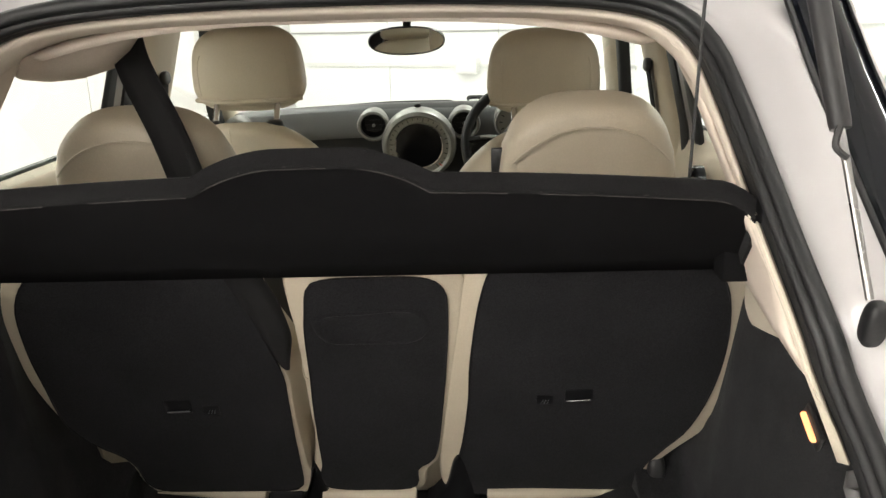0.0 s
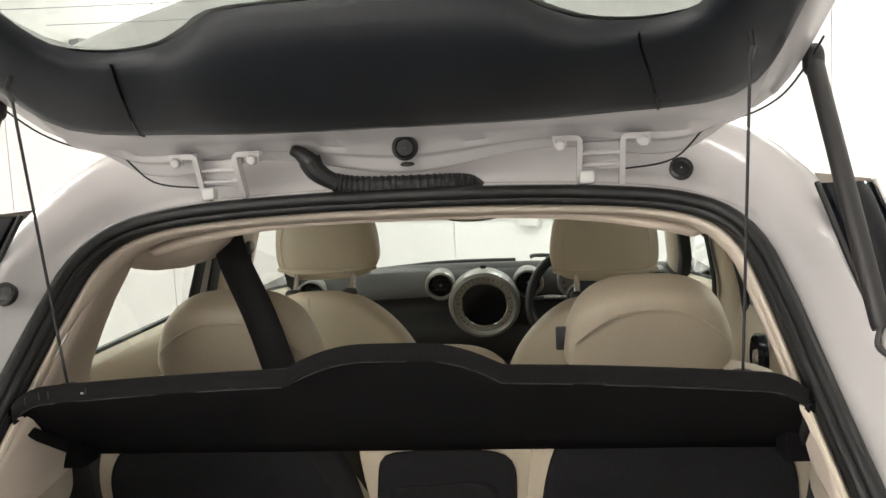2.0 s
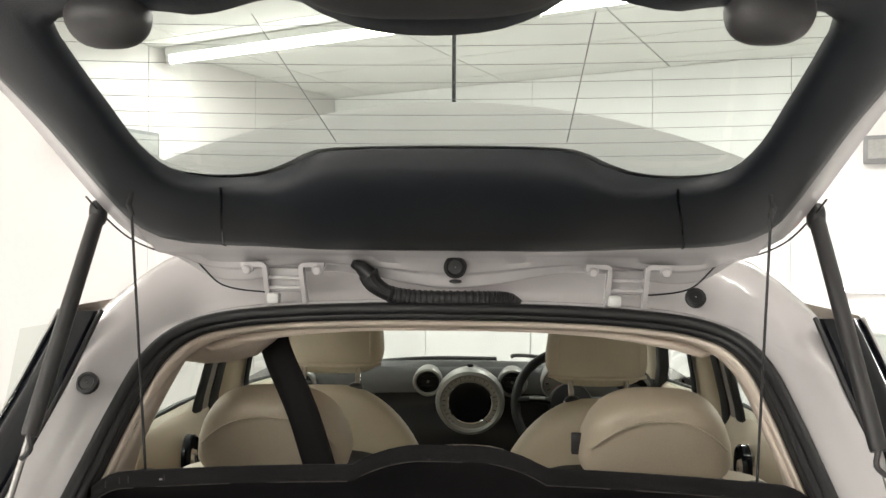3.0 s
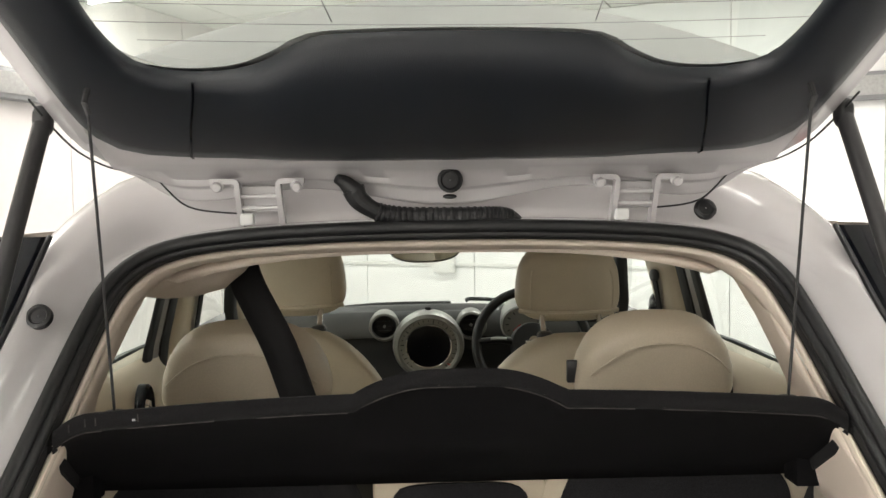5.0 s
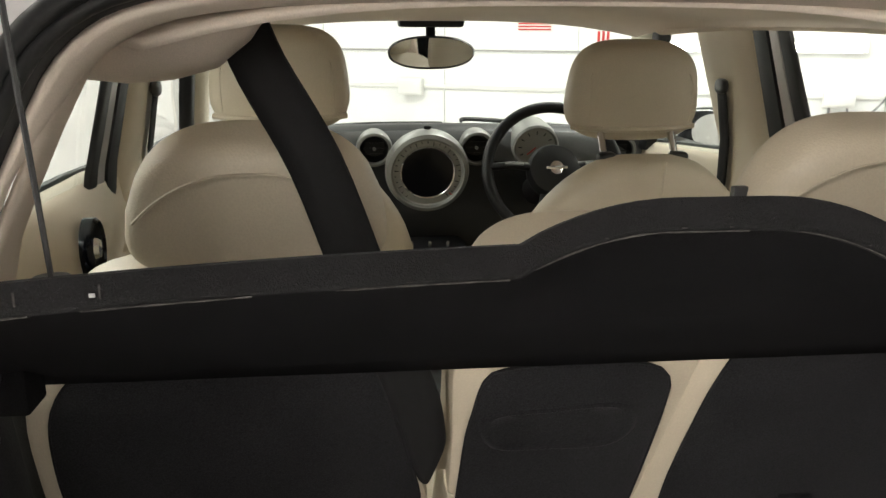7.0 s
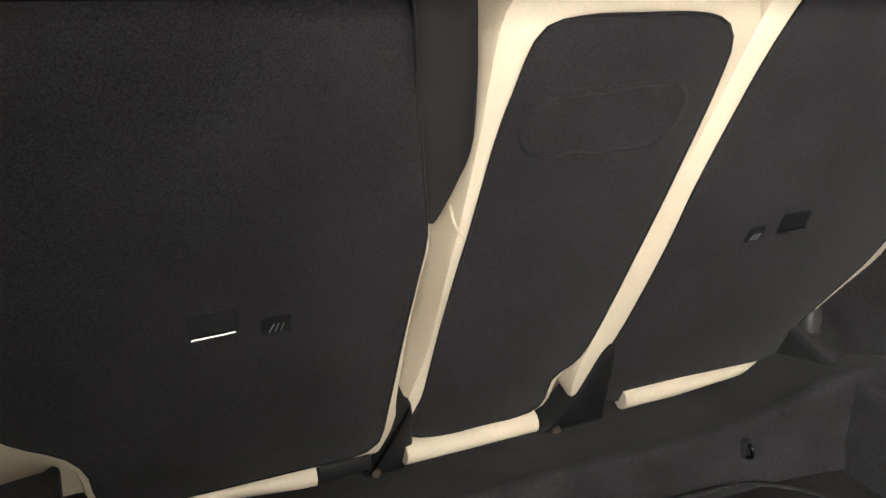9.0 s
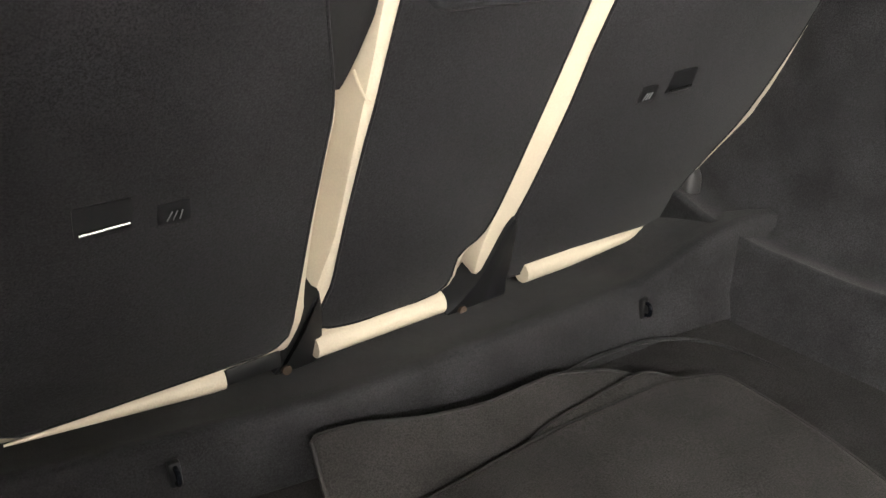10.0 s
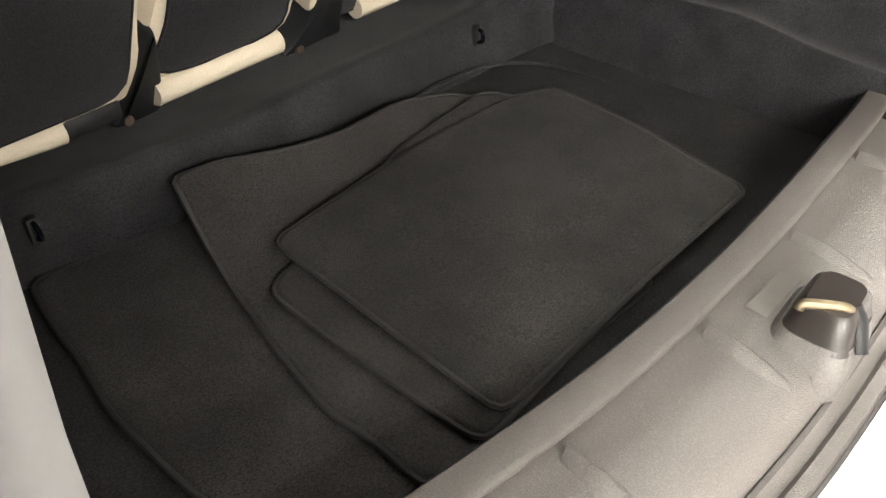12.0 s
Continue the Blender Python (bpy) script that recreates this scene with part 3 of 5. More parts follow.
# ---------------------------------------------------------------- sides of the cabin
def side(sx):
    X = lambda z: sx * (0.655 - max(0, z - 1.16) * 0.20)
    # door card, bulging towards the cabin
    rows = []
    for y in np.linspace(0.42, 1.95, 26):
        sill = 1.172 - max(0, y - 1.0) * 0.085
        b = 0.045 * math.exp(-((y - 0.80) / 0.17) ** 2)
        row = [(sx * 0.70, y, sill + 0.002), (sx * 0.672, y, sill + 0.004), (sx * (0.655 - b * 0.3), y, sill - 0.02), (sx * (0.648 - b), y, sill - 0.07), (sx * (0.650 - b), y, sill - 0.13),
               (sx * 0.665, y, sill - 0.22), (sx * 0.66, y, 0.75), (sx * 0.66, y, 0.45)]
        rows.append(row)
    bodypart("door_card", grid_bm(rows)[0], TRIM, "cream door lining", angle=60)
    bodypart("window_sill", tube_bm([(sx * 0.690, y, 1.176 - max(0, y - 1.0) * 0.085) for y in np.linspace(0.32, 1.95, 12)], 0.008, 8), RUBBER)
    # speaker
    sp = thing("speaker", (sx * 0.599, 0.757, 1.094), "oval black speaker with a chrome ring in the door", "speaker", "door speakers")
    rot = Matrix.Rotation(radians(-90 * sx), 4, "Z")
    for nm, prof_, mt in (("ring", [(0.046, 0.012), (0.046, -0.004), (0.042, -0.008), (0.037, -0.004)], GLOSSBLACK), ("dome", [(0.017, -0.002), (0.013, -0.009), (0.001, -0.011)], CHROME), ("cone", [(0.039, -0.003), (0.032, 0.004), (0.016, 0.010), (0.012, 0.002), (0.001, 0.0)], DASHBLACK)):
        b = lathe_bm(prof_, sides=32)
        bmesh.ops.transform(b, matrix=Matrix.Diagonal((1, 0.78, 1.05, 1)) @ rot, verts=b.verts[:])
        part(nm, b, mt, sp)
    # pillars: rear trim, centre pillar, door frames, front pillar
    def post(name, y0, y1, ytop, mat, thick=0.03, x0=0.0, zt=1.45, zb=1.13, w_top=None, label="", out=0.02):
        rows = []
        wt = (y1 - y0) if w_top is None else w_top
        for k in range(9):
            f = k / 8
            z = zb + (zt - zb) * f
            yy0 = y0 + (ytop - y0) * f
            ww = (y1 - y0) + (wt - (y1 - y0)) * f
            xx = X(z) - sx * x0
            rows.append([(xx + sx * out, yy0, z), (xx - sx * thick * 0.6, yy0 + ww * 0.06, z), (xx - sx * thick, yy0 + ww * 0.3, z), (xx - sx * thick, yy0 + ww * 0.7, z), (xx - sx * thick * 0.6, yy0 + ww * 0.94, z), (xx + sx * 0.02, yy0 + ww, z)])
        return bodypart(name, grid_bm(rows)[0], mat, label, angle=60)
    post("door_frame", 0.895, 0.960, 0.995, RUBBER, 0.004, w_top=0.045, out=0.004, zb=1.09)
    post("door_frame", 0.962, 1.010, 1.042, PAINT, 0.001, w_top=0.035, zb=1.09)
    post("door_frame", 1.012, 1.085, 1.079, RUBBER, 0.006, w_top=0.06, zb=1.09)
    post("centre_pillar", 1.083, 1.31, 1.141, TRIM, 0.012, zb=1.0, w_top=0.285, label="cream centre pillar trim")
    belt_y = lambda z: 1.265 + 0.10 * (1.29 - z)
    rows = [[(X(z) - sx * 0.022, belt_y(z) + w, z) for w in (-0.023, -0.008, 0.008, 0.023)] for z in (1.30, 1.25, 1.18, 1.10, 1.0)]
    solid(bodypart("front_belt", grid_bm(rows)[0], WEBBING, "black front seat belt"), 0.002, 0.0)
    bodypart("belt_anchor", pillow_bm(0.020, 0.050, 0.034, (X(1.30) - sx * 0.022, belt_y(1.30), 1.302), 2.6, 2.6), PLASTIC)
    post("front_frame", 1.84, 1.91, 1.625, RUBBER, 0.012, zb=1.08, zt=1.43)
    post("front_pillar", 1.91, 2.03, 1.69, TRIM, 0.035, zb=1.06, zt=1.44, label="cream front pillar trim")
    # rail under the roof edge
    bodypart("roof_rail", tube_bm(curve([(sx * 0.50, 0.16, 1.40), (sx * 0.535, 0.35, 1.425), (sx * 0.545, 0.7, 1.437), (sx * 0.545, 1.1, 1.44), (sx * 0.535, 1.45, 1.43)], 24), 0.03, 10, flat=0.7), LINING)
    # side glass
    rows = [[(X(z) + sx * 0.015, y, z) for y in (0.10, 0.6, 1.2, 1.85)] for z in (1.10, 1.27, 1.44)]
    bodypart("side_window", grid_bm(rows)[0], GLASS)
    # rear quarter: cream trim below the shelf, dark carpet under it
    q = lambda x, y, z: (sx * x, y, z)
    qt = resample([(0.155, 1.112), (0.152, 1.080), (0.128, 1.062), (0.095, 1.066), (0.02, 1.082), (-0.055, 1.098), (-0.095, 1.075), (-0.125, 1.10), (-0.06, 1.19), (0.02, 1.27), (0.10, 1.30), (0.16, 1.22), (0.145, 1.15)], 60)
    bodypart("quarter_trim", slab_bm(qt, lambda y, z, w: Vector((sx * (0.530 - w - 0.03 * max(0, z - 1.1)), y, z)), 0.034, 0.012), TRIM, "cream side trim under the parcel shelf")
    rows = []
    edge = [p for p in opening(-0.0270, 0.02) if p.x * sx > 0 and 0.66 < p.z < 1.3]
    edge.sort(key=lambda p: -p.z)
    rows = []
    low_rows = []
    for p in edge:
        w = 0.014
        k = 0.003 + 0.0045 * max(0.0, min(1.0, (1.10 - p.z) / 0.06))
        (rows if p.z > 1.045 else low_rows).append([(p.x, p.y, p.z), (p.x - sx * k, p.y + w * 0.4, p.z), (p.x - sx * (k - 0.004), p.y + w, p.z + 0.01), (p.x + sx * 0.03, p.y + w + 0.005, p.z + 0.012)])
    pillar = []
    seal = [p for p in opening(-0.0270, 0.02) if p.x * sx > 0.30 and p.z > 1.0]
    for z, xe, ye in ((1.425, 0.392, 0.20), (1.39, 0.412, 0.20), (1.345, 0.440, 0.20), (1.30, 0.463, 0.20), (1.255, 0.483, 0.20), (1.20, 0.496, 0.20), (1.15, 0.506, 0.205), (1.115, 0.512, 0.21)):
        a = min(seal, key=lambda p: abs(p.z - z))
        xi = abs(a.x) - 0.002
        row = []
        for f, bulge in ((0.0, 0.0), (0.12, 0.004), (0.4, 0.006), (0.75, 0.005), (0.94, 0.002), (1.0, -0.006)):
            row.append((sx * (xi + (xe - xi) * f - bulge), a.y + 0.012 + (ye - a.y - 0.012) * f, z))
        row.append((sx * (xe + 0.014), ye + 0.004, z))
        pillar.append(row)
    solid(bodypart("rear_pillar", grid_bm(pillar)[0], LINING, "cream rear pillar lining", angle=60), 0.004)
    solid(bodypart("pillar_trim", grid_bm(rows)[0], TRIM, "cream trim along the boot opening", angle=60), 0.004)
    solid(bodypart("lower_trim", grid_bm(low_rows)[0], PLATE, "grey plastic trim beside the boot", angle=60), 0.004)
    return X


for sx in (-1, 1):
    side(sx)
glass_rows = [[(x * w, y + 0.10 * (1 - x * x) - 0.10, z) for x in np.linspace(-1, 1, 13)] for y, z, w in ((2.42, 1.06, 0.68), (2.0, 1.27, 0.62), (1.55, 1.475, 0.54))]
bodypart("windscreen", grid_bm(glass_rows)[0], GLASS)
# floor pan, sides and nose that close the car below and ahead
bodypart("floor_pan", box_bm(1.5, 2.5, 0.04, (0, 1.15, 0.30)), DASHBLACK)
rows = [[(x * w, y, z - 0.06 * x * x) for x in np.linspace(-1, 1, 11)] for y, z, w in ((2.30, 1.055, 0.72), (2.6, 1.02, 0.78), (3.1, 0.93, 0.78), (3.35, 0.75, 0.74), (3.42, 0.45, 0.72))]
bodypart("bonnet", grid_bm(rows)[0], PAINT, angle=60)

# ---------------------------------------------------------------- the tailgate
HA = radians(25)
HV, HN = Vector((0, -math.cos(HA), math.sin(HA))), Vector((0, math.sin(HA), math.cos(HA)))
H0 = Vector((0, 0.10, 1.535))


def gate(x, v, w=0.0):
    return H0 + Vector((x, 0, 0)) + HV * v + HN * w


tailgate = thing("tailgate", tuple(H0), "white tailgate standing open, with black lining and clear glass", "tailgate")


def gatepart(name, bm, mat, label="", **kw):
    return hang(part(name, bm, mat, None, label, **kw), tailgate)


def mirrored(half):
    """A closed outline from its right half, given from the middle below to the middle above."""
    return [(x, v) for x, v in half] + [(-x, v) for x, v in half[::-1] if abs(x) > 1e-6]


shell_o = resample(mirrored([(0, -0.005), (0.20, -0.010), (0.34, -0.008), (0.405, 0.010), (0.435, 0.055), (0.442, 0.12), (0.442, 0.20), (0.440, 0.36), (0.45, 0.52), (0.46, 0.66), (0.44, 0.80), (0.38, 0.90), (0.2, 0.92), (0, 0.92)]))
trim_o = resample(mirrored([(0, 0.060), (0.16, 0.062), (0.303, 0.072), (0.365, 0.086), (0.393, 0.118), (0.402, 0.18), (0.402, 0.36), (0.415, 0.52), (0.42, 0.66), (0.40, 0.79), (0.34, 0.87), (0.2, 0.88), (0, 0.88)]))
glass_o = resample(mirrored([(0, 0.287), (0.10, 0.284), (0.142, 0.276), (0.176, 0.249), (0.215, 0.228), (0.27, 0.224), (0.312, 0.242), (0.330, 0.295), (0.333, 0.37), (0.334, 0.45), (0.330, 0.495), (0.30, 0.508), (0.235, 0.512), (0.19, 0.505), (0.12, 0.525), (0.085, 0.500), (0.05, 0.482), (0, 0.476)]))

rows = [[gate(x, v, 0.05) for x, v in shell_o], [gate(x * 1.004, v, 0.022) for x, v in shell_o], [gate(x * 0.99, v + 0.004, 0.014) for x, v in shell_o],
        [gate(x * 1.015, v - 0.004, 0.010) for x, v in trim_o], [gate(x * 0.98, v + 0.006, 0.014) for x, v in trim_o]]
gatepart("shell", grid_bm(rows, False, True)[0], PAINT, angle=50)


def wave(x):
    """The pressed edge of the tailgate's inner frame, dipping at the middle."""
    a = abs(x)
    return float(np.interp(a, (0, 0.05, 0.09, 0.14, 0.18, 0.235, 0.27, 0.31, 0.345, 0.375, 0.40), (-0.006, 0.0, 0.008, 0.018, 0.021, 0.017, 0.008, 0.004, 0.006, 0.020, 0.05)))


wx = np.linspace(-0.402, 0.402, 81)
wv = np.convolve(np.pad([wave(x) for x in wx], 3, "edge"), np.ones(7) / 7, "valid")
def low(x):
    return 0.062 + 0.010 * (abs(x) / 0.303) ** 2 + (0.05 * max(0, (abs(x) - 0.34) / 0.06) ** 2)
def flange(x, v, depth):
    """Below the lining the frame turns down: depth metres under the fold."""
    fold = gate(x, 0.040, -0.001)
    return fold + Vector((0, 0.046 * min(1, depth / 0.012) + 0.10 * depth, -depth * min(1, 0.35 + depth / 0.02)))


rows = [[gate(x, low(x) + 0.004, 0.004) for x in wx], [gate(x, low(x) - 0.006, -0.001) for x in wx], [gate(x, max(0.045, v + 0.004), -0.001) for x, v in zip(wx, wv)]]
for k, back in ((0.15, 0), (0.35, 0), (0.52, 0), (0.56, 0.002), (0.60, 0.010), (0.66, 0.012), (0.93, 0.012), (1.0, 0.015), (1.0, 0.026)):
    rows.append([flange(x, v, k * max(0.002, 0.046 - v)) + Vector((0, back, 0)) for x, v in zip(wx, wv)])
gatepart("pressed_frame", grid_bm(rows)[0], PAINT, angle=60)
# the outer skin round the glass
rows = [[gate(x, v, 0.05) for x, v in shell_o], [gate(x * 0.99, v, 0.062) for x, v in shell_o], [gate(x * 0.96, v * 0.97 + 0.01, 0.055) for x, v in trim_o], [gate(x * 1.03, v, 0.014) for x, v in glass_o]]
gatepart("outer_skin", grid_bm(rows, False, True)[0], PAINT, angle=60)
# black lining round the glass, dished towards it
def proud(x, v):
    """The middle panel bulges out between two soft creases."""
    k = max(0.0, min(1.0, (0.250 - abs(x)) / 0.075))
    return -0.011 * k * k * (3 - 2 * k) if v < 0.30 else 0.0
def lin(f, w):
    out = []
    for a, b in zip(trim_o, glass_o):
        x, v = a[0] + (b[0] - a[0]) * f, a[1] + (b[1] - a[1]) * f
        out.append(gate(x, v, w + proud(x, v) * min(1.0, f * 6) * (1 - f ** 6)))
    return out
rows = [lin(0.0, 0.008), lin(0.0, -0.003), lin(0.03, -0.008), lin(0.12, -0.0095), lin(0.30, -0.010), lin(0.50, -0.009), lin(0.65, -0.008), lin(0.80, -0.006), lin(0.92, -0.004), lin(0.985, 0.001), lin(1.0, 0.010)]
gatepart("lining", grid_bm(rows, False, True)[0], GATEBLACK, "soft black grained plastic lining", angle=60)
for sx in (-1, 1):
    gatepart("panel_joint", tube_bm([gate(sx * 0.299, 0.066, -0.003), gate(sx * 0.297, 0.082, -0.0090), gate(sx * 0.280, 0.15, -0.0100), gate(sx * 0.264, 0.205, -0.0085), gate(sx * 0.260, 0.224, -0.0045)], 0.0016, 6), GLOSSBLACK)
    # cord hook
    gatepart("cord_hook", tube_bm([gate(sx * 0.357, 0.235, -0.018), gate(sx * 0.357, 0.237, -0.034), gate(sx * 0.356, 0.226, -0.040)], 0.0032, 8), PLASTIC)
# bulge over the wiper motor at the far end, and the grips beside it
gatepart("motor_cover", pillow_bm(0.25, 0.17, 0.05, gate(0.0, 0.585, 0.012), 3, 3, -HA), PLASTIC)
for sx in (-1, 1):
    gatepart("grip", pillow_bm(0.07, 0.05, 0.05, gate(sx * 0.27, 0.515, -0.004), 2.5, 2.5, -HA), PLASTIC)
# glass with heating wires
def fill_glass():
    b = bmesh.new()
    b.faces.new([b.verts.new(gate(x * 1.02, v, 0.012)) for x, v in glass_o])
    return b


g = gatepart("rear_window", fill_glass(), REARGLASS)
g.visible_shadow = False
for k in range(9):
    v = 0.275 + k * 0.027
    w = 0.335 if v > 0.30 else 0.30
    gatepart("heating_wire", tube_bm([gate(x, v - 0.08 * (0.09 - x * x), 0.0105) for x in np.linspace(-w, w, 15)], 0.0003, 4), GREYMETAL)
for x0, x1 in ((-0.115, -0.155), (0.13, 0.135)):
    gatepart("window_wire", tube_bm([gate(x0, 0.30, 0.0105), gate(x1, 0.50, 0.0105)], 0.0006, 4), GREYMETAL)
# spoiler standing above the hinge edge, seen through the glass
sxs = np.linspace(-0.452, 0.452, 37)
def crest(x):
    return 0.216 - 0.60 * x * x
rows = [[gate(x * 0.94, 0.10, 0.050) for x in sxs], [gate(x * 0.97, 0.093, 0.050 + 0.4 * (crest(x) - 0.05)) for x in sxs], [gate(x, 0.083, crest(x) - 0.012) for x in sxs], [gate(x, 0.079, crest(x)) for x in sxs],
        [gate(x, 0.074, crest(x) + 0.003) for x in sxs], [gate(x, 0.05, 0.6 * crest(x) + 0.04) for x in sxs], [gate(x * 0.94, 0.03, 0.066) for x in sxs]]
gatepart("spoiler", grid_bm(rows)[0], SPOILERWHITE, angle=50)
# middle bung with its drip hole, wavy pressing line
gatepart("rubber_bung", lathe_bm([(0.0160, 0.002), (0.0160, -0.006), (0.012, -0.008), (0.010, -0.005), (0.001, -0.006)], (0.004, 0.1015, 1.533), 24, radians(8)), RUBBER)
gatepart("drip_hole", pillow_bm(0.018, 0.008, 0.006, (0.004, 0.112, 1.512), 2.2, 2.2), RUBBER)


def strip_bm(points, width, thick):
    """A flat bar bent along points, width across x, thick across its run."""
    rows = []
    pts = [Vector(p) for p in points]
    for i, p in enumerate(pts):
        d = (pts[min(i + 1, len(pts) - 1)] - pts[max(i - 1, 0)]).normalized()
        across = Vector((0, 1, 0)).cross(d).normalized() * (width / 2)
        deep = d.cross(across).normalized() * (thick / 2)
        rows.append([p - across - deep, p + across - deep, p + across + deep, p - across + deep])
    b, vs = grid_bm(rows, False, True)
    b.faces.new(vs[0][::-1])
    b.faces.new(vs[-1])
    return b


def hinge(x):
    t = hang(thing("hinge", (x, 0.12, 1.50), "white painted steel hinge bracket with bolts"), tailgate)
    for s in (-1, 1):
        arm = curve([(x + s * 0.058, 0.098, 1.534), (x + s * 0.036, 0.098, 1.534), (x + s * 0.0275, 0.099, 1.5325), (x + s * 0.0255, 0.101, 1.526), (x + s * 0.0255, 0.110, 1.508), (x + s * 0.026, 0.122, 1.486), (x + s * 0.0265, 0.134, 1.468)], 30)
        hang(part("arm", strip_bm(arm, 0.0065, 0.014), PAINT, angle=35), t)
        b = lathe_bm([(0.0085, 0.004), (0.0085, 0.0), (0.0062, -0.001), (0.0062, -0.006), (0.0048, -0.0075), (0.0005, -0.0075)], (x + s * 0.049, 0.092, 1.528), 12, radians(20))
        hang(part("bolt", b, PAINT), t)
    hang(part("plate", box_bm(0.052, 0.004, 0.034, (x, 0.121, 1.512), 0.0015, 1), PAINT), t)
    for z, y in ((1.5155, 0.106), (1.501, 0.112)):
        hang(part("pin", tube_bm([(x - 0.025, y, z), (x + 0.025, y, z)], 0.0030, 10), PAINT), t)
    hang(part("stop", box_bm(0.017, 0.016, 0.015, (x - 0.0165, 0.112, 1.4865), 0.003), BOXWHITE, None, "pale plastic stop"), t)
    hang(part("foot", box_bm(0.074, 0.020, 0.006, (x, 0.135, 1.4735), 0.002, 1), PAINT), t)


for x in (-0.236, 0.241):
    hinge(x)
loom = thing("cable_loom", (0, 0.12, 1.50), "ribbed black rubber cable sleeve between body and tailgate", "cable sleeve")
pts = curve([(-0.118, 0.104, 1.523), (-0.110, 0.106, 1.508), (-0.088, 0.112, 1.494), (-0.055, 0.116, 1.488), (-0.01, 0.118, 1.487), (0.04, 0.120, 1.487), (0.066, 0.123, 1.4865), (0.084, 0.129, 1.482), (0.096, 0.138, 1.470)], 210)
hang(part("sleeve", tube_bm(pts, lambda f: (0.0112 if f > 0.22 else 0.0150 - 0.0173 * f) + (0.0012 if (int(f * 84) % 2 and 0.24 < f < 0.86) else 0.0), 14), RUBBER, angle=25), loom)
hang(part("boot", tube_bm(curve([(-0.138, 0.096, 1.536), (-0.128, 0.101, 1.531), (-0.117, 0.104, 1.520)], 12), lambda f: 0.007 + 0.009 * f, 12, flat=0.8), RUBBER), loom)
for sx in (-1, 1):
    run = [Vector((sx * 0.268, 0.124, 1.494)), Vector((sx * 0.330, 0.122, 1.504))] + [gate(sx * x, v, 0.013) for x, v in ((0.372, -0.006), (0.412, 0.012), (0.437, 0.052), (0.445, 0.11), (0.446, 0.17))]
    hang(part("release_cable", tube_bm(curve(run, 36), 0.0013, 6), RUBBER), tailgate)


def strut(sx):
    top, ball = Vector((sx * 0.4490, -0.01, 1.600)), Vector((sx * 0.4850, -0.195, 1.190))
    mid = top.lerp(ball, 0.63)
    t = thing("gas_strut", tuple(ball), "dark gas strut holding up the tailgate, steel rod below", "gas strut", "tailgate struts")
    hang(part("cylinder", tube_bm([top, top.lerp(mid, 0.1), mid.lerp(top, 0.02), mid], lambda f: 0.0096 if f < 0.9 else 0.0088, 18), STRUTGREY), t)
    hang(part("rod", tube_bm([mid, ball.lerp(mid, 0.12)], 0.0036, 12), STEEL, None, "polished steel rod"), t)
    hang(part("clip", tube_bm(curve([mid + Vector((-0.006 * sx, -0.012, 0.004)), mid + Vector((-0.010 * sx, -0.016, -0.012)), mid + Vector((0, -0.018, -0.022))], 8), 0.003, 6), STRUTGREY), t)
    hang(part("upper_socket", pillow_bm(0.021, 0.021, 0.034, top, 2.6, 2.6), RUBBER), t)
    hang(part("lower_socket", pillow_bm(0.020, 0.021, 0.044, ball, 3, 3, radians(18)), RUBBER), t)
    hang(part("ball_stud", tube_bm([ball + Vector((0, 0, -0.004)), ball + Vector((sx * 0.022, 0.034, -0.004))], lambda f: 0.010 + 0.005 * f, 14), RUBBER), t)


for sx in (-1, 1):
    strut(sx)

# ---------------------------------------------------------------- parcel shelf on its cords
def shelf_at(x, f, w=0.0):
    """f: 0 at the seats, 1 at the rear edge."""
    y, z = 0.205 - 0.285 * f, 1.108 + 0.180 * f
    q = max(0.0, min(1.0, (0.112 - abs(x - 0.004)) / 0.112))
    hump = 0.0235 * math.sin(min(1.0, q * 1.35) * math.pi / 2) ** 0.8 * max(0, (f - 0.60) / 0.40) ** 0.7
    return Vector((x, y + 0.006 * (x / 0.42) ** 2 * f, z + hump + w - 0.019 * (x / 0.41) ** 2 * f - 0.016 * max(0.0, (abs(x) - 0.385) / 0.039) ** 2 * f))


parcel = thing("parcel_shelf", (0, 0.05, 1.1), "black felt parcel shelf, raised on cords, with an arched rear edge", "parcel shelf")
xs = list(np.linspace(-0.424, 0.424, 79))
def shelf_row(f, w):
    s = 1 + 0.20 * (1 - f)
    return [shelf_at(x, f, w) + Vector((x * (s - 1), 0, 0)) for x in xs]
rows = [shelf_row(f, 0.004) for f in (0.0, 0.2, 0.4, 0.6, 0.72, 0.8, 0.9, 0.96, 1.0)]
solid(hang(part("underside", grid_bm(rows)[0], UNDERFELT, None, "plain black underside", angle=50), parcel), 0.004, 0.0)
rows = [shelf_row(0.985, 0.000), shelf_row(1.004, -0.003), shelf_row(1.014, 0.0), shelf_row(1.018, 0.008), shelf_row(1.010, 0.016), shelf_row(0.99, 0.019)]
rows += [shelf_row(f, 0.015) for f in (0.94, 0.85, 0.75, 0.6, 0.4, 0.2, 0.0)]
hang(part("board", grid_bm(rows)[0], SHELFCLOTH, angle=60), parcel)
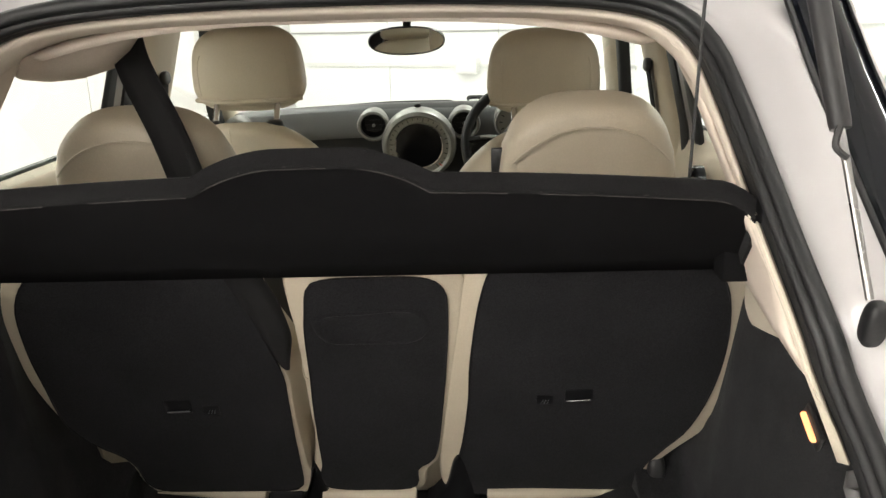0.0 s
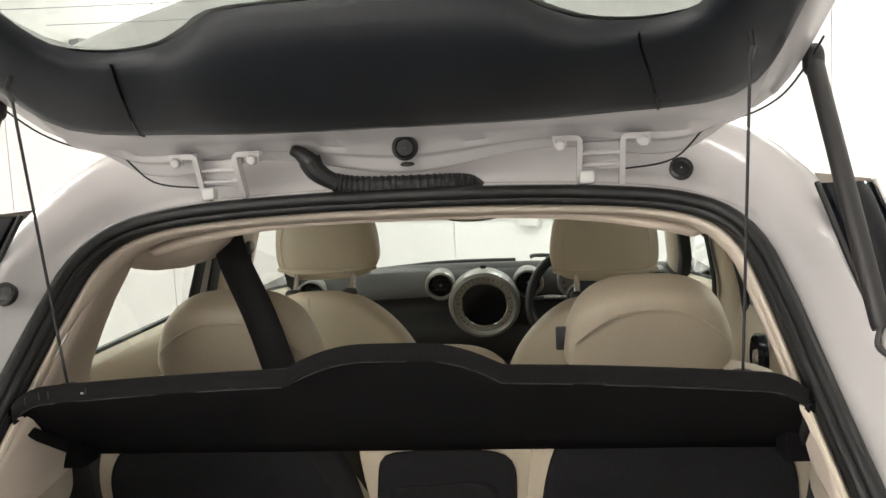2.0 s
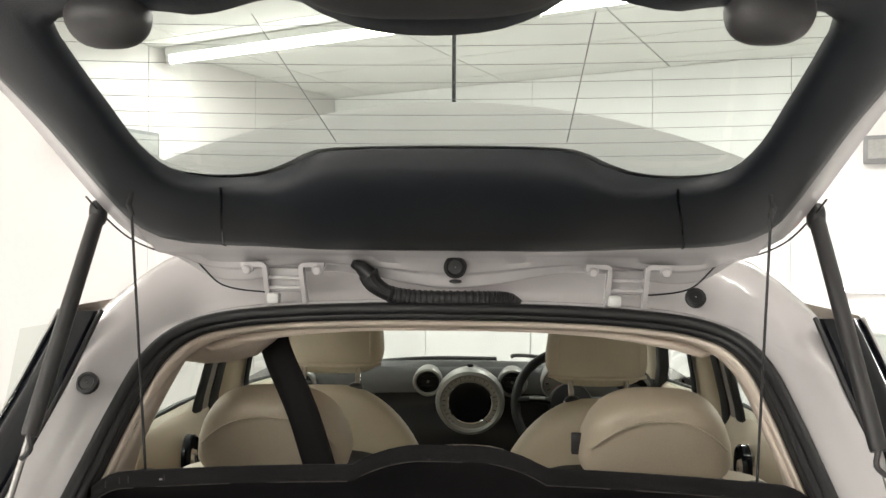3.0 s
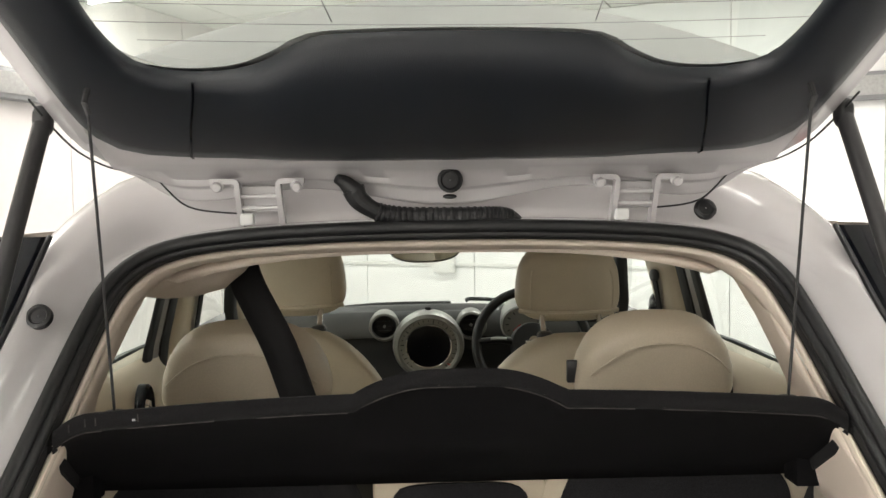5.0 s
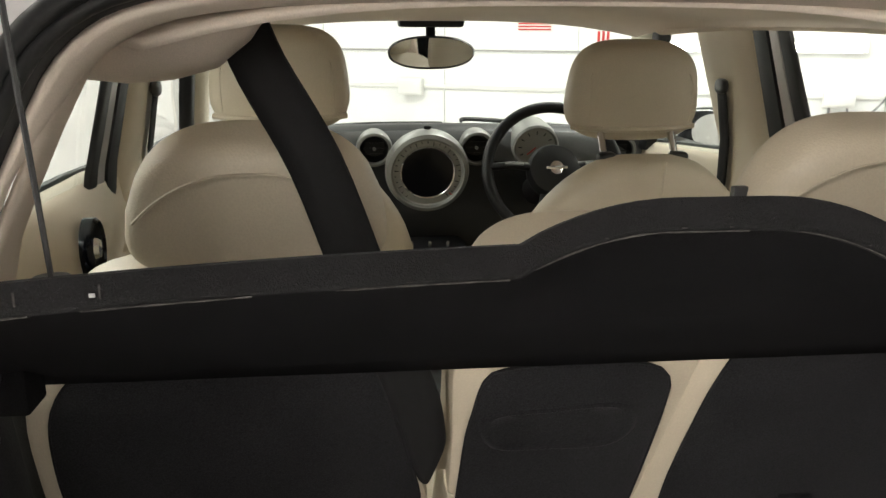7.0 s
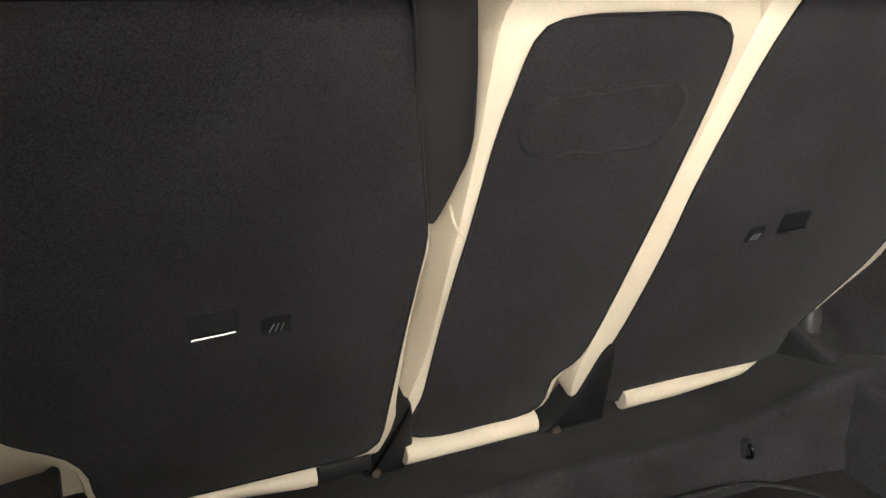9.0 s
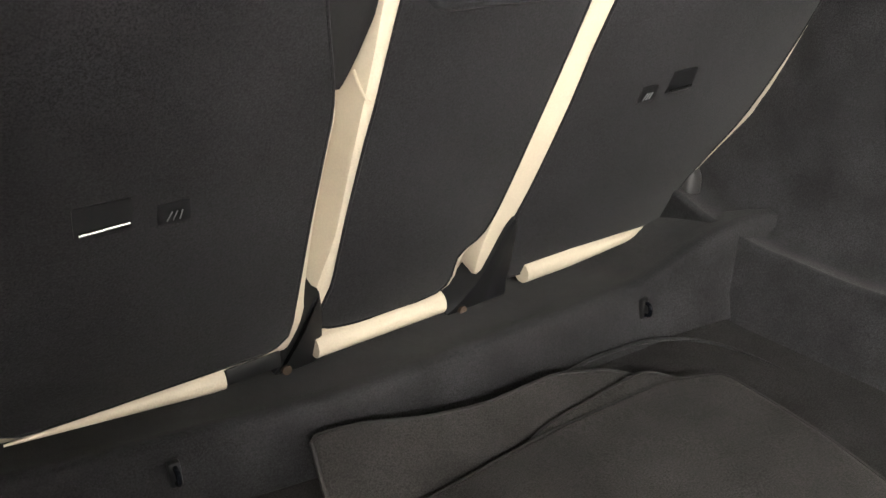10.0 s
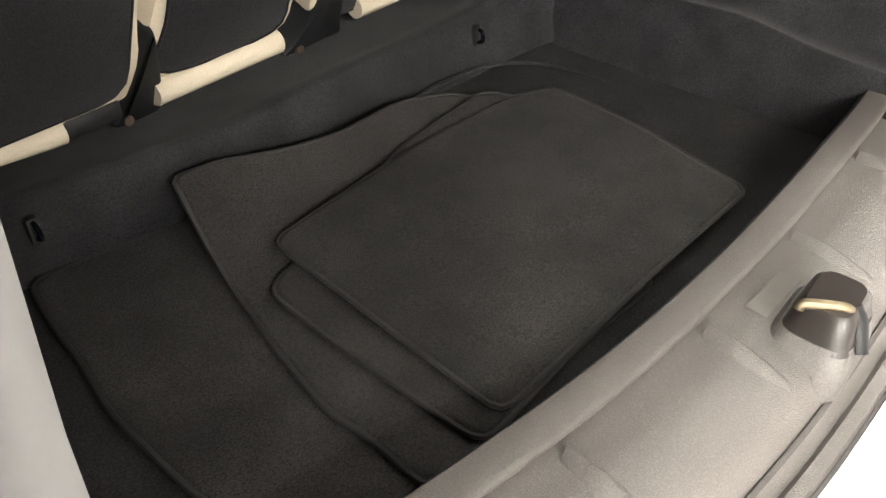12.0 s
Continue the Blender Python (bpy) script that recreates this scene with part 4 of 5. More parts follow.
for sx in (-1, 1):
    def flap(f, drop, x):
        p = shelf_at(0.43 * sx, f, 0.006)
        return Vector((sx * (x + 0.080 * (1 - f)), p.y, p.z - drop))
    fs = np.linspace(0.12, 1.0, 12)
    deep = [0.014 * min(1.0, (1.10 - f) / 0.28) ** 0.8 for f in fs]
    rows = [[flap(f, 0.0, 0.420) for f in fs], [flap(f, d, 0.424) for f, d in zip(fs, deep)], [flap(f, d, 0.452) for f, d in zip(fs, deep)], [flap(f, 0.0, 0.456) for f in fs], [flap(f, -0.008, 0.44) for f in fs]]
    b, vs = grid_bm(rows, True, False)
    b.faces.new([r[0] for r in vs])
    b.faces.new([r[-1] for r in vs][::-1])
    hang(part("end_flap", b, SHELFCLOTH), parcel)
    hang(part("pivot_tab", box_bm(0.042, 0.040, 0.046, (sx * 0.478, 0.132, 1.146), 0.003), UNDERFELT, None, "black pivot tab"), parcel)
    hang(part("pivot_pin", tube_bm([(sx * 0.489, 0.113, 1.158), (sx * 0.515, 0.118, 1.158)], 0.011, 14), TRIM, None, "pale plastic pivot cup"), parcel)
    hang(part("cord_eye", disc_bm(0.010, 0.004, tuple(shelf_at(sx * 0.362, 0.965, 0.019)), "Z", 16), PLASTIC), parcel)
    cord = part("lifting_cord", tube_bm([gate(sx * 0.356, 0.228, -0.040), shelf_at(sx * 0.362, 0.965, 0.019)], 0.0016, 6), RUBBER)
    tagged(cord, "thin black cord from tailgate to parcel shelf", "cord", "shelf cords")
hang(part("scuff", box_bm(0.003, 0.001, 0.002, tuple(shelf_at(-0.337, 1.019, 0.004)), 0), MARK), parcel)
for x0, x1 in ((-0.415, -0.372), (-0.345, -0.255), (-0.21, -0.115), (-0.10, 0.02), (0.05, 0.19), (0.22, 0.40)):
    hang(part("frayed_edge", tube_bm([shelf_at(x, 1.0085, -0.0035) for x in np.linspace(x0, x1, 26)], lambda f: 0.0003 + 0.0004 * abs(math.sin(f * 11)), 5), FRAY, None, "frayed pale thread along the fold"), parcel)
for xx, ww in ((-0.405, 0.0012), (-0.388, 0.0010), (-0.377, 0.0012), (-0.333, 0.0012)):
    hang(part("scuff", box_bm(ww, 0.001, 0.008, tuple(shelf_at(xx, 1.017, 0.006)), 0), FRAY), parcel)
for k in range(9):
    xx = random.uniform(-0.39, 0.39)
    hang(part("fluff", box_bm(random.uniform(0.001, 0.004), 0.0005, 0.0006, tuple(shelf_at(xx, 1.014, -0.002)), 0), FRAY), parcel)

# ---------------------------------------------------------------- rear seats
SU, SB = Vector((0, -0.42, 1)).normalized(), Vector((0, -1, -0.42)).normalized()
S0 = Vector((0, 0.435, 0.63))


def seat(x, z, w=0.0):
    """On the plane of the seat backs, at height z; w stands out to the rear."""
    return Vector((x, S0.y - 0.42 * (z - 0.63), z)) + SB * w


LEFT_P = [(-0.144, 0.662), (-0.141, 0.71), (-0.1395, 0.80), (-0.137, 0.868), (-0.1365, 0.920), (-0.153, 0.99), (-0.166, 1.05), (-0.172, 1.10), (-0.185, 1.128), (-0.30, 1.128), (-0.43, 1.122), (-0.47, 1.10), (-0.500, 1.05), (-0.512, 0.97), (-0.512, 0.90),
          (-0.510, 0.83), (-0.490, 0.785), (-0.465, 0.760), (-0.447, 0.747), (-0.431, 0.731), (-0.421, 0.708), (-0.4185, 0.681), (-0.412, 0.665), (-0.397, 0.652), (-0.36, 0.648), (-0.21, 0.647), (-0.165, 0.648)]
MID_P = [(0.042, 0.650), (0.059, 0.700), (0.090, 0.735), (0.107, 0.860), (0.116, 0.960), (0.120, 1.040), (0.115, 1.078), (0.085, 1.096), (0.012, 1.098), (-0.043, 1.096), (-0.074, 1.084), (-0.085, 1.036), (-0.090, 1.000), (-0.093, 0.940), (-0.0945, 0.906), (-0.0980, 0.860), (-0.101, 0.783), (-0.102, 0.720), (-0.101, 0.655)]
RIGHT_P = [(0.408, 0.632), (0.440, 0.700), (0.470, 0.745), (0.500, 0.790), (0.522, 0.870), (0.528, 0.960), (0.516, 1.050), (0.490, 1.100), (0.450, 1.122), (0.320, 1.130), (0.200, 1.126), (0.180, 1.105), (0.167, 1.060), (0.159, 1.010), (0.150, 0.930), (0.147, 0.860), (0.136, 0.766), (0.121, 0.690), (0.128, 0.645), (0.161, 0.632)]
LEFT_S = [(-0.121, 0.645), (-0.1275, 0.71), (-0.1300, 0.80), (-0.1285, 0.86), (-0.1265, 0.908), (-0.134, 0.930), (-0.144, 0.955), (-0.158, 0.99), (-0.172, 1.05), (-0.179, 1.10), (-0.188, 1.145), (-0.21, 1.165), (-0.30, 1.170), (-0.43, 1.162), (-0.49, 1.12), (-0.525, 1.05), (-0.535, 0.97), (-0.535, 0.90), (-0.515, 0.82), (-0.49, 0.772), (-0.468, 0.748), (-0.452, 0.736), (-0.438, 0.721), (-0.430, 0.700), (-0.427, 0.672), (-0.417, 0.652), (-0.40, 0.638), (-0.30, 0.632), (-0.16, 0.633)]
MID_S = [(0.053, 0.640), (0.073, 0.690), (0.099, 0.730), (0.117, 0.860), (0.135, 0.975), (0.145, 1.062), (0.142, 1.100), (0.098, 1.120), (0.013, 1.123), (-0.085, 1.118), (-0.107, 1.100), (-0.108, 1.050), (-0.1055, 1.005), (-0.105, 0.940), (-0.106, 0.890), (-0.107, 0.843), (-0.108, 0.780), (-0.110, 0.645)]
RIGHT_S = [(0.415, 0.620), (0.455, 0.690), (0.490, 0.735), (0.535, 0.790), (0.563, 0.870), (0.568, 0.960), (0.556, 1.050), (0.520, 1.130), (0.450, 1.165), (0.320, 1.170), (0.220, 1.160), (0.160, 1.130), (0.141, 1.080), (0.131, 1.010), (0.113, 0.870), (0.095, 0.690), (0.113, 0.633), (0.161, 0.622)]


def rear_seat(shell, panel, group, label, thick=0.10):
    c = Vector((sum(p[0] for p in shell) / len(shell), 0.5, 0.62))
    t = thing("rear_seat_back", tuple(c), label, "car seat", group)
    so = resample(shell, 90)
    body_ = slab_bm(so, lambda x, z, w: seat(x, z, w - thick), thick, 0.008)
    hang(part("cushion", body_, LEATHER, None, "cream leather cover"), t)
    po = resample(panel, 90)
    hang(part("back_panel", slab_bm(po, lambda x, z, w: seat(x, z, w - 0.004), 0.008, 0.004), SEATBACK, None, "black felt back panel"), t)
    hang(part("piping", tube_bm([seat(x, z, 0.003) for x, z in po], 0.0014, 6, closed=True), SEATBACK), t)
    return t


seat_l = rear_seat(LEFT_S, LEFT_P, "rear seats", "cream leather rear seat back with black felt rear, wide")
seat_m = rear_seat(MID_S, MID_P, "rear seats", "narrow cream leather middle seat back with black felt rear")
seat_r = rear_seat(RIGHT_S, RIGHT_P, "rear seats", "cream leather rear seat back with black felt rear, wide")


def seatpart(owner, name, bm, mat, label="", **kw):
    return hang(part(name, bm, mat, None, label, **kw), owner)


# rolled cushion edges under the backs
for owner, x0, x1, taper in ((seat_l, -0.405, -0.212, -1), (seat_m, -0.112, 0.052, 0), (seat_r, 0.176, 0.450, 1)):
    r = (lambda f: 0.0012 + 0.0108 * min(1, f * 1.05)) if taper < 0 else (lambda f: 0.0135 * (0.35 + 0.65 * min(1, (1 - f) * 1.4))) if taper > 0 else 0.0135
    b = tube_bm([seat(x0 + (x1 - x0) * k / 14, 0.634 if taper >= 0 else 0.6475 - r(k / 14), 0.004) for k in range(15)], r, 14)
    seatpart(owner, "rolled_edge", b, LEATHER, "rolled cream leather edge")
# release loops and child-seat marks
for owner, x, m, zz in ((seat_l, -0.314, -0.262, 0.856), (seat_r, 0.318, 0.266, 0.868)):
    # flat near-black plate: the shade of the latch hollow is put into its colour
    recess = seatpart(owner, "latch_dark_plate", slab_bm(corners([(x - 0.021, zz - 0.013), (x + 0.021, zz - 0.013), (x + 0.021, zz + 0.014), (x - 0.021, zz + 0.014)], 0.003), lambda u, v, w: seat(u, v, w + 0.0035), 0.0012), DASHBLACK)
    seatpart(recess, "latch_bar", tube_bm([seat(x - 0.018, zz - 0.008, 0.007), seat(x + 0.018, zz - 0.006, 0.007)], 0.0012, 8), STEEL, "thin steel latch bar")
    pocket = seatpart(owner, "label_pocket", slab_bm(corners([(m - 0.013, zz - 0.018), (m + 0.013, zz - 0.018), (m + 0.013, zz + 0.002), (m - 0.013, zz + 0.002)], 0.003), lambda u, v, w: seat(u, v, w + 0.0035), 0.001), DASHBLACK)
    for k in range(3):
        seatpart(pocket, "pictogram_bar", tube_bm([seat(m - 0.006 + 0.005 * k, zz - 0.014, 0.0055), seat(m - 0.002 + 0.004 * k, zz - 0.006, 0.0055)], 0.0005, 5), GREYMETAL)
# grip recess of the middle back
pull = resample([(-0.066, 1.030), (0.0, 1.038), (0.06, 1.042), (0.083, 1.03), (0.085, 1.005), (0.062, 0.985), (0.0, 0.984), (-0.055, 0.988)], 40)
cx, cz = sum(p[0] for p in pull) / len(pull), sum(p[1] for p in pull) / len(pull)
def pull_ring(k, w):
    return [seat(cx + (x - cx) * k, cz + (z - cz) * k, w) for x, z in pull]
b, vs = grid_bm([pull_ring(1.10, 0.0036), pull_ring(1.05, 0.0062), pull_ring(1.0, 0.0072), pull_ring(0.95, 0.0062), pull_ring(0.90, 0.0046), pull_ring(0.6, 0.0043)], False, True)
b.faces.new(vs[-1])
seatpart(seat_m, "grip_recess", b, SEATBACK, "soft sunken grip")
# cover seam
seatpart(seat_m, "cover_seam", tube_bm([seat(-0.1065, 0.927, -0.020), seat(-0.1063, 0.919, -0.008), seat(-0.1035, 0.912, 0.0), seat(-0.098, 0.909, 0.001)], 0.0014, 5), LEATHER)


def seat_bracket(owner, x, w, z0, z1):
    t = hang(thing("hinge", (x, 0.43, 0.62), "black plastic hinge cover"), owner)
    out = resample([(x - w, z0), (x + w * 0.9, z0), (x + w * 0.9, z0 + 0.03), (x + w * 0.45, z1), (x + w * 0.1, z1), (x - w * 0.25, z0 + 0.055), (x - w * 0.7, z0 + 0.02)], 48)
    hang(part("cover", slab_bm(out, lambda u, v, k: seat(u, v, k - 0.028), 0.034, 0.006), DASHBLACK), t)
    hang(part("bolt", disc_bm(0.0055, 0.012, tuple(seat(x - w * 0.6, z0 + 0.008, 0.005)), "Y", 8), BROWN, None, "rusty bolt"), t)
    return t


seat_bracket(seat_l, -0.126, 0.028, 0.608, 0.705)
seatpart(seat_l, "hinge_foot", box_bm(0.060, 0.03, 0.020, tuple(seat(-0.178, 0.628, -0.008)), 0.004), DASHBLACK, "black hinge foot")
seat_bracket(seat_r, 0.116, 0.044, 0.600, 0.722)
hang(part("side_catch", pillow_bm(0.03, 0.03, 0.05, seat(0.462, 0.69, 0.0), 3, 3), PLASTIC, None, "black side catch"), seat_r)


def rear_headrest(x, zc, sx_, sz_, sy_=0.12, posts=True, label=""):
    t = thing("rear_headrest", (x, 0.25, zc - sz_ / 2), label, "headrest", "rear headrests")
    def shape(v, a, b, c):
        u = (c + 1) / 2
        k = 1.02 - 0.36 * u ** 2.6
        return (v.x * k, v.y * (1 - 0.30 * u), v.z + 0.004 * (1 - a * a) * u - 0.006 * (1 - u) * abs(a) ** 3)
    lean = radians(20)
    hang(part("pad", pillow_bm(sx_, sy_, sz_, (x, 0.285, zc), 4.2, 3.6, lean, 40, 22, shape), LEATHER, None, "plump cream leather pad"), t)
    # seam across the rear face
    seam = []
    for k in range(19):
        u = -1 + 2 * k / 18
        seam.append(Vector((x + u * sx_ * 0.43, 0.285 - sy_ * 0.47 * (1 - 0.40 * abs(u) ** 4) - 0.006, zc + sz_ * (0.235 - 0.36 * abs(u) ** 2.4))))
    hang(part("seam", tube_bm(seam, 0.0016, 5), LEATHER), t)
    if posts:
        for s in (-1, 1):
            hang(part("post_sleeve", pillow_bm(0.042, 0.035, 0.028, (x + s * 0.085, 0.275, zc - sz_ / 2 - 0.006), 2.6, 2.6), PLASTIC, None, "black plastic sleeve"), t)
            hang(part("post", tube_bm([(x + s * 0.085, 0.275, zc - sz_ / 2 - 0.05), (x + s * 0.085, 0.262, zc - sz_ / 2 + 0.04)], 0.006, 10), CHROME), t)
    return t


rear_headrest(0.316, 1.266, 0.240, 0.134, label="cream leather rear headrest on the wide rear seat")
rear_headrest(-0.294, 1.263, 0.250, 0.132, label="cream leather rear headrest crossed by the black belt")
rear_headrest(0.016, 1.188, 0.220, 0.090, 0.11, False, label="low cream leather middle headrest")
# belt guide on the shoulder
guide = part("belt_guide", box_bm(0.021, 0.010, 0.034, (0.196, 0.290, 1.247), 0.002), PLASTIC)
tagged(guide, "small black belt guide beside the rear headrest", "belt guide")

# seat bench in front of the backs
bench = part("rear_bench", box_bm(1.15, 0.5, 0.16, (0, 0.80, 0.62), 0.05, 4), LEATHER)
tagged(bench, "cream leather rear seat cushion", "car seat")

# belt of the middle seat, from the roof housing down behind the backs
def strap(points, width, name, label, twist=None, n=36):
    pts = curve(points, n)
    rows = []
    for i, p in enumerate(pts):
        d = (pts[min(i + 1, len(pts) - 1)] - pts[max(i - 1, 0)]).normalized()
        f = i / (len(pts) - 1)
        side_ = d.cross(Vector(twist(f) if twist else (0, -1, 0))).normalized()
        w_ = width(f)
        rows.append([p - side_ * w_ / 2, p - side_ * w_ / 6, p + side_ * w_ / 6, p + side_ * w_ / 2])
    t = thing(name, tuple(pts[0]), label, "seat belt")
    hang(solid(part("webbing", grid_bm(rows)[0], WEBBING), 0.0014, 0.0), t)
    for k in (0, -1):
        hang(part("selvedge", tube_bm([r[k] for r in rows], 0.0011, 6), WEBBING), t)
    return t


belt_run = [(-0.300, 0.285, 1.425), (-0.280, 0.255, 1.383), (-0.234, 0.218, 1.305), (-0.196, 0.200, 1.205), (-0.168, 0.214, 1.13), seat(-0.1455, 1.058, 0.002), seat(-0.1340, 1.000, 0.0015), seat(-0.1325, 0.971, 0.001), seat(-0.1310, 0.945, -0.001), seat(-0.1300, 0.922, -0.006)]
strap(belt_run, lambda f: float(np.interp(f * 9, (0, 4, 5, 6, 7, 8, 9), (0.047, 0.047, 0.050, 0.046, 0.034, 0.018, 0.005))), "seat_belt", "black webbing seat belt of the middle seat, hanging from the roof")

# ---------------------------------------------------------------- front seats
def front_seat(x, dz, group):
    t = thing("front_seat", (x, 1.1, 0.5), "cream leather front seat with adjustable headrest, black lower back", "car seat", group)
    def bk(v, a, b, c):
        k = 1.0 if c < 0.1 else 1 - 0.42 * ((c - 0.1) / 0.9) ** 2.4
        return (v.x * k, v.y * (1 - 0.35 * max(0, c)), v.z)
    hang(part("backrest", pillow_bm(0.50, 0.17, 0.72, (x, 1.02, 0.86 + dz), 4.0, 3.0, radians(14), 44, 30, bk), LEATHER, None, "cream leather backrest"), t)
    hang(part("seam", tube_bm([(x, 0.842 + 0.004 * k, 1.215 + dz - 0.022 * k) for k in range(9)], 0.0016, 5), LEATHER), t)
    hang(part("back_pocket", pillow_bm(0.44, 0.12, 0.52, (x, 0.950, 0.812 + dz), 3.4, 3.2, radians(14), 36, 22), PLASTIC, None, "black back panel"), t)
    hang(part("seat_cushion", pillow_bm(0.50, 0.55, 0.18, (x, 1.28, 0.58), 3.5, 3.5), LEATHER), t)
    def hs(v, a, b, c):
        u = (c + 1) / 2
        return (v.x * (1.02 - 0.17 * u ** 2.5), v.y, v.z)
    hang(part("headrest", pillow_bm(0.252, 0.12, 0.185, (x, 1.045, 1.322 + dz), 3.6, 3.0, radians(8), 40, 24, hs), LEATHER, None, "cream leather headrest"), t)
    # fold along the lower edge and seams up the sides of the headrest
    fold = [(x + u * 0.118, 0.998 + 0.030 * abs(u) ** 3, 1.255 + dz - 0.004 * (1 - u * u)) for u in np.linspace(-1, 1, 15)]
    hang(part("headrest_fold", tube_bm(fold, 0.0075, 8, flat=0.8), LEATHER), t)
    for s in (-1, 1):
        side_seam = [(x + s * (0.098 - 0.022 * max(0, v) ** 2), 0.984 + 0.009 * v + 0.020 * v * v, 1.325 + dz + 0.060 * v) for v in np.linspace(-1, 1, 11)]
        hang(part("headrest_seam", tube_bm(side_seam, 0.0013, 5), LEATHER), t)
    for s in (-1, 1):
        hang(part("headrest_post", tube_bm([(x + s * 0.068, 0.965, 1.19 + dz), (x + s * 0.068, 1.03, 1.28 + dz)], 0.007, 10), CHROME, None, "chrome post"), t)
        hang(part("post_collar", pillow_bm(0.036, 0.034, 0.022, (x + s * 0.068, 0.96, 1.205 + dz), 2.8, 2.8), PLASTIC, None, "black collar"), t)
    return t


front_seat(-0.334, 0.012, "front seats")
front_seat(0.327, -0.012, "front seats")

# ---------------------------------------------------------------- dashboard
dash = thing("dashboard", (0, 1.9, 0.9), "grey dashboard with a silver centre dial and round vents", "dashboard")


def dashpart(name, bm, mat, label="", owner=None, **kw):
    return hang(part(name, bm, mat, None, label, **kw), dash) if owner is None else part(name, bm, mat, owner, label, **kw)


def under(owner, name, bm, mat, label=""):
    return hang(part(name, bm, mat, None, label), owner)


xs = np.linspace(-0.70, 0.70, 41)
def dash_row(y, z, sag=0.03):
    return [(x, y + 0.03 * (abs(x) / 0.7) ** 2, z - sag * (abs(x) / 0.7) ** 2) for x in xs]
rows = [dash_row(2.40, 1.075), dash_row(2.15, 1.125), dash_row(1.98, 1.150), dash_row(1.90, 1.152), dash_row(1.875, 1.140)]
dashpart("top_pad", grid_bm(rows)[0], DASHBLACK, "dark soft dash top", angle=60)
rows = [dash_row(1.875, 1.140), dash_row(1.862, 1.125), dash_row(1.858, 1.09), dash_row(1.862, 1.062), dash_row(1.872, 1.050)]
dashpart("front_panel", grid_bm(rows)[0], DASHGREY, "grey grained front panel", angle=60)
rows = [dash_row(1.872, 1.050), dash_row(1.876, 1.045), dash_row(1.868, 1.0), dash_row(1.84, 0.96), dash_row(1.83, 0.90), dash_row(1.86, 0.75), dash_row(1.95, 0.45)]
dashpart("lower_panel", grid_bm(rows)[0], DASHBLACK, angle=60)
dashpart("console", box_bm(0.24, 0.5, 0.42, (0, 1.68, 0.62), 0.04, 3), DASHBLACK)
dashpart("tunnel", box_bm(0.20, 0.9, 0.30, (0, 1.25, 0.48), 0.04, 3), DASHBLACK)
dashpart("gear_knob", pillow_bm(0.05, 0.05, 0.055, (0.0, 1.45, 0.865), 2.2, 2.2), DASHBLACK)
dashpart("knob_ring", tube_bm([(0.020 * math.cos(a), 1.437, 0.885 + 0.014 * math.sin(a)) for a in np.linspace(0, 2 * math.pi, 20, endpoint=False)], 0.0018, 6, closed=True), CHROME)
for x in (-0.05, 0.0, 0.05):
    dashpart("toggle_switch", box_bm(0.008, 0.012, 0.016, (x, 1.72, 0.84), 0.002), STEEL)
# centre dial
C = Vector((0, 1.80, 1.032))
lean = radians(12)
dial = hang(part("centre_dial", lathe_bm([(0.100, 0.06), (0.118, 0.03), (0.120, 0.0), (0.115, -0.018), (0.104, -0.024), (0.098, -0.018)], C, 56, lean), SILVER, None, "silver ring round the dial"), dash)
for nm, pr, mt in (("scale", [(0.099, -0.018), (0.096, -0.010), (0.078, -0.008)], DIAL), ("inner_ring", [(0.079, -0.008), (0.077, -0.014), (0.074, -0.012)], CHROME), ("screen", [(0.075, -0.010), (0.04, -0.011), (0.001, -0.011)], SCREEN)):
    under(dial, nm, lathe_bm(pr, C, 48, lean), mt)
rotm = Matrix.Translation(C) @ Matrix.Rotation(lean, 4, "X")
for k in range(27):
    a = radians(-50 + k * 280 / 26)
    r0, r1 = (0.082, 0.094) if k % 3 == 0 else (0.088, 0.094)
    under(dial, "scale_mark", tube_bm([rotm @ Vector((r0 * math.cos(a), -0.0125, r0 * math.sin(a))), rotm @ Vector((r1 * math.cos(a), -0.0125, r1 * math.sin(a)))], 0.0012, 4), DASHBLACK)
under(dial, "needle", tube_bm([rotm @ Vector((0.062, -0.016, -0.060)), rotm @ Vector((0.072, -0.016, -0.068))], 0.0016, 4), RED)
dashpart("hazard_button", pillow_bm(0.022, 0.012, 0.012, (0, 1.795, 1.157), 2.4, 2.4), DASHBLACK)
# vents
for x in (-0.148, 0.146, -0.60, 0.575):
    z = 1.092 if abs(x) < 0.3 else 1.075
    y = 1.835 if abs(x) < 0.3 else 1.86
    v = hang(part("vent", lathe_bm([(0.046, 0.05), (0.052, 0.015), (0.053, 0.0), (0.050, -0.010), (0.043, -0.012), (0.040, 0.0)], (x, y, z), 36, lean), SILVER, None, "silver vent ring"), dash)
    under(v, "vent_bowl", lathe_bm([(0.041, 0.0), (0.030, 0.02), (0.001, 0.024)], (x, y, z), 28, lean), DASHBLACK)
    for s in (-1, 0, 1):
        under(v, "vent_blade", box_bm(0.068 - 0.012 * abs(s), 0.003, 0.003, (x, y + 0.008, z + 0.016 * s), 0), DASHBLACK)
    under(v, "vent_knob", disc_bm(0.005, 0.008, (x, y + 0.002, z), "Y", 12), GREYMETAL)

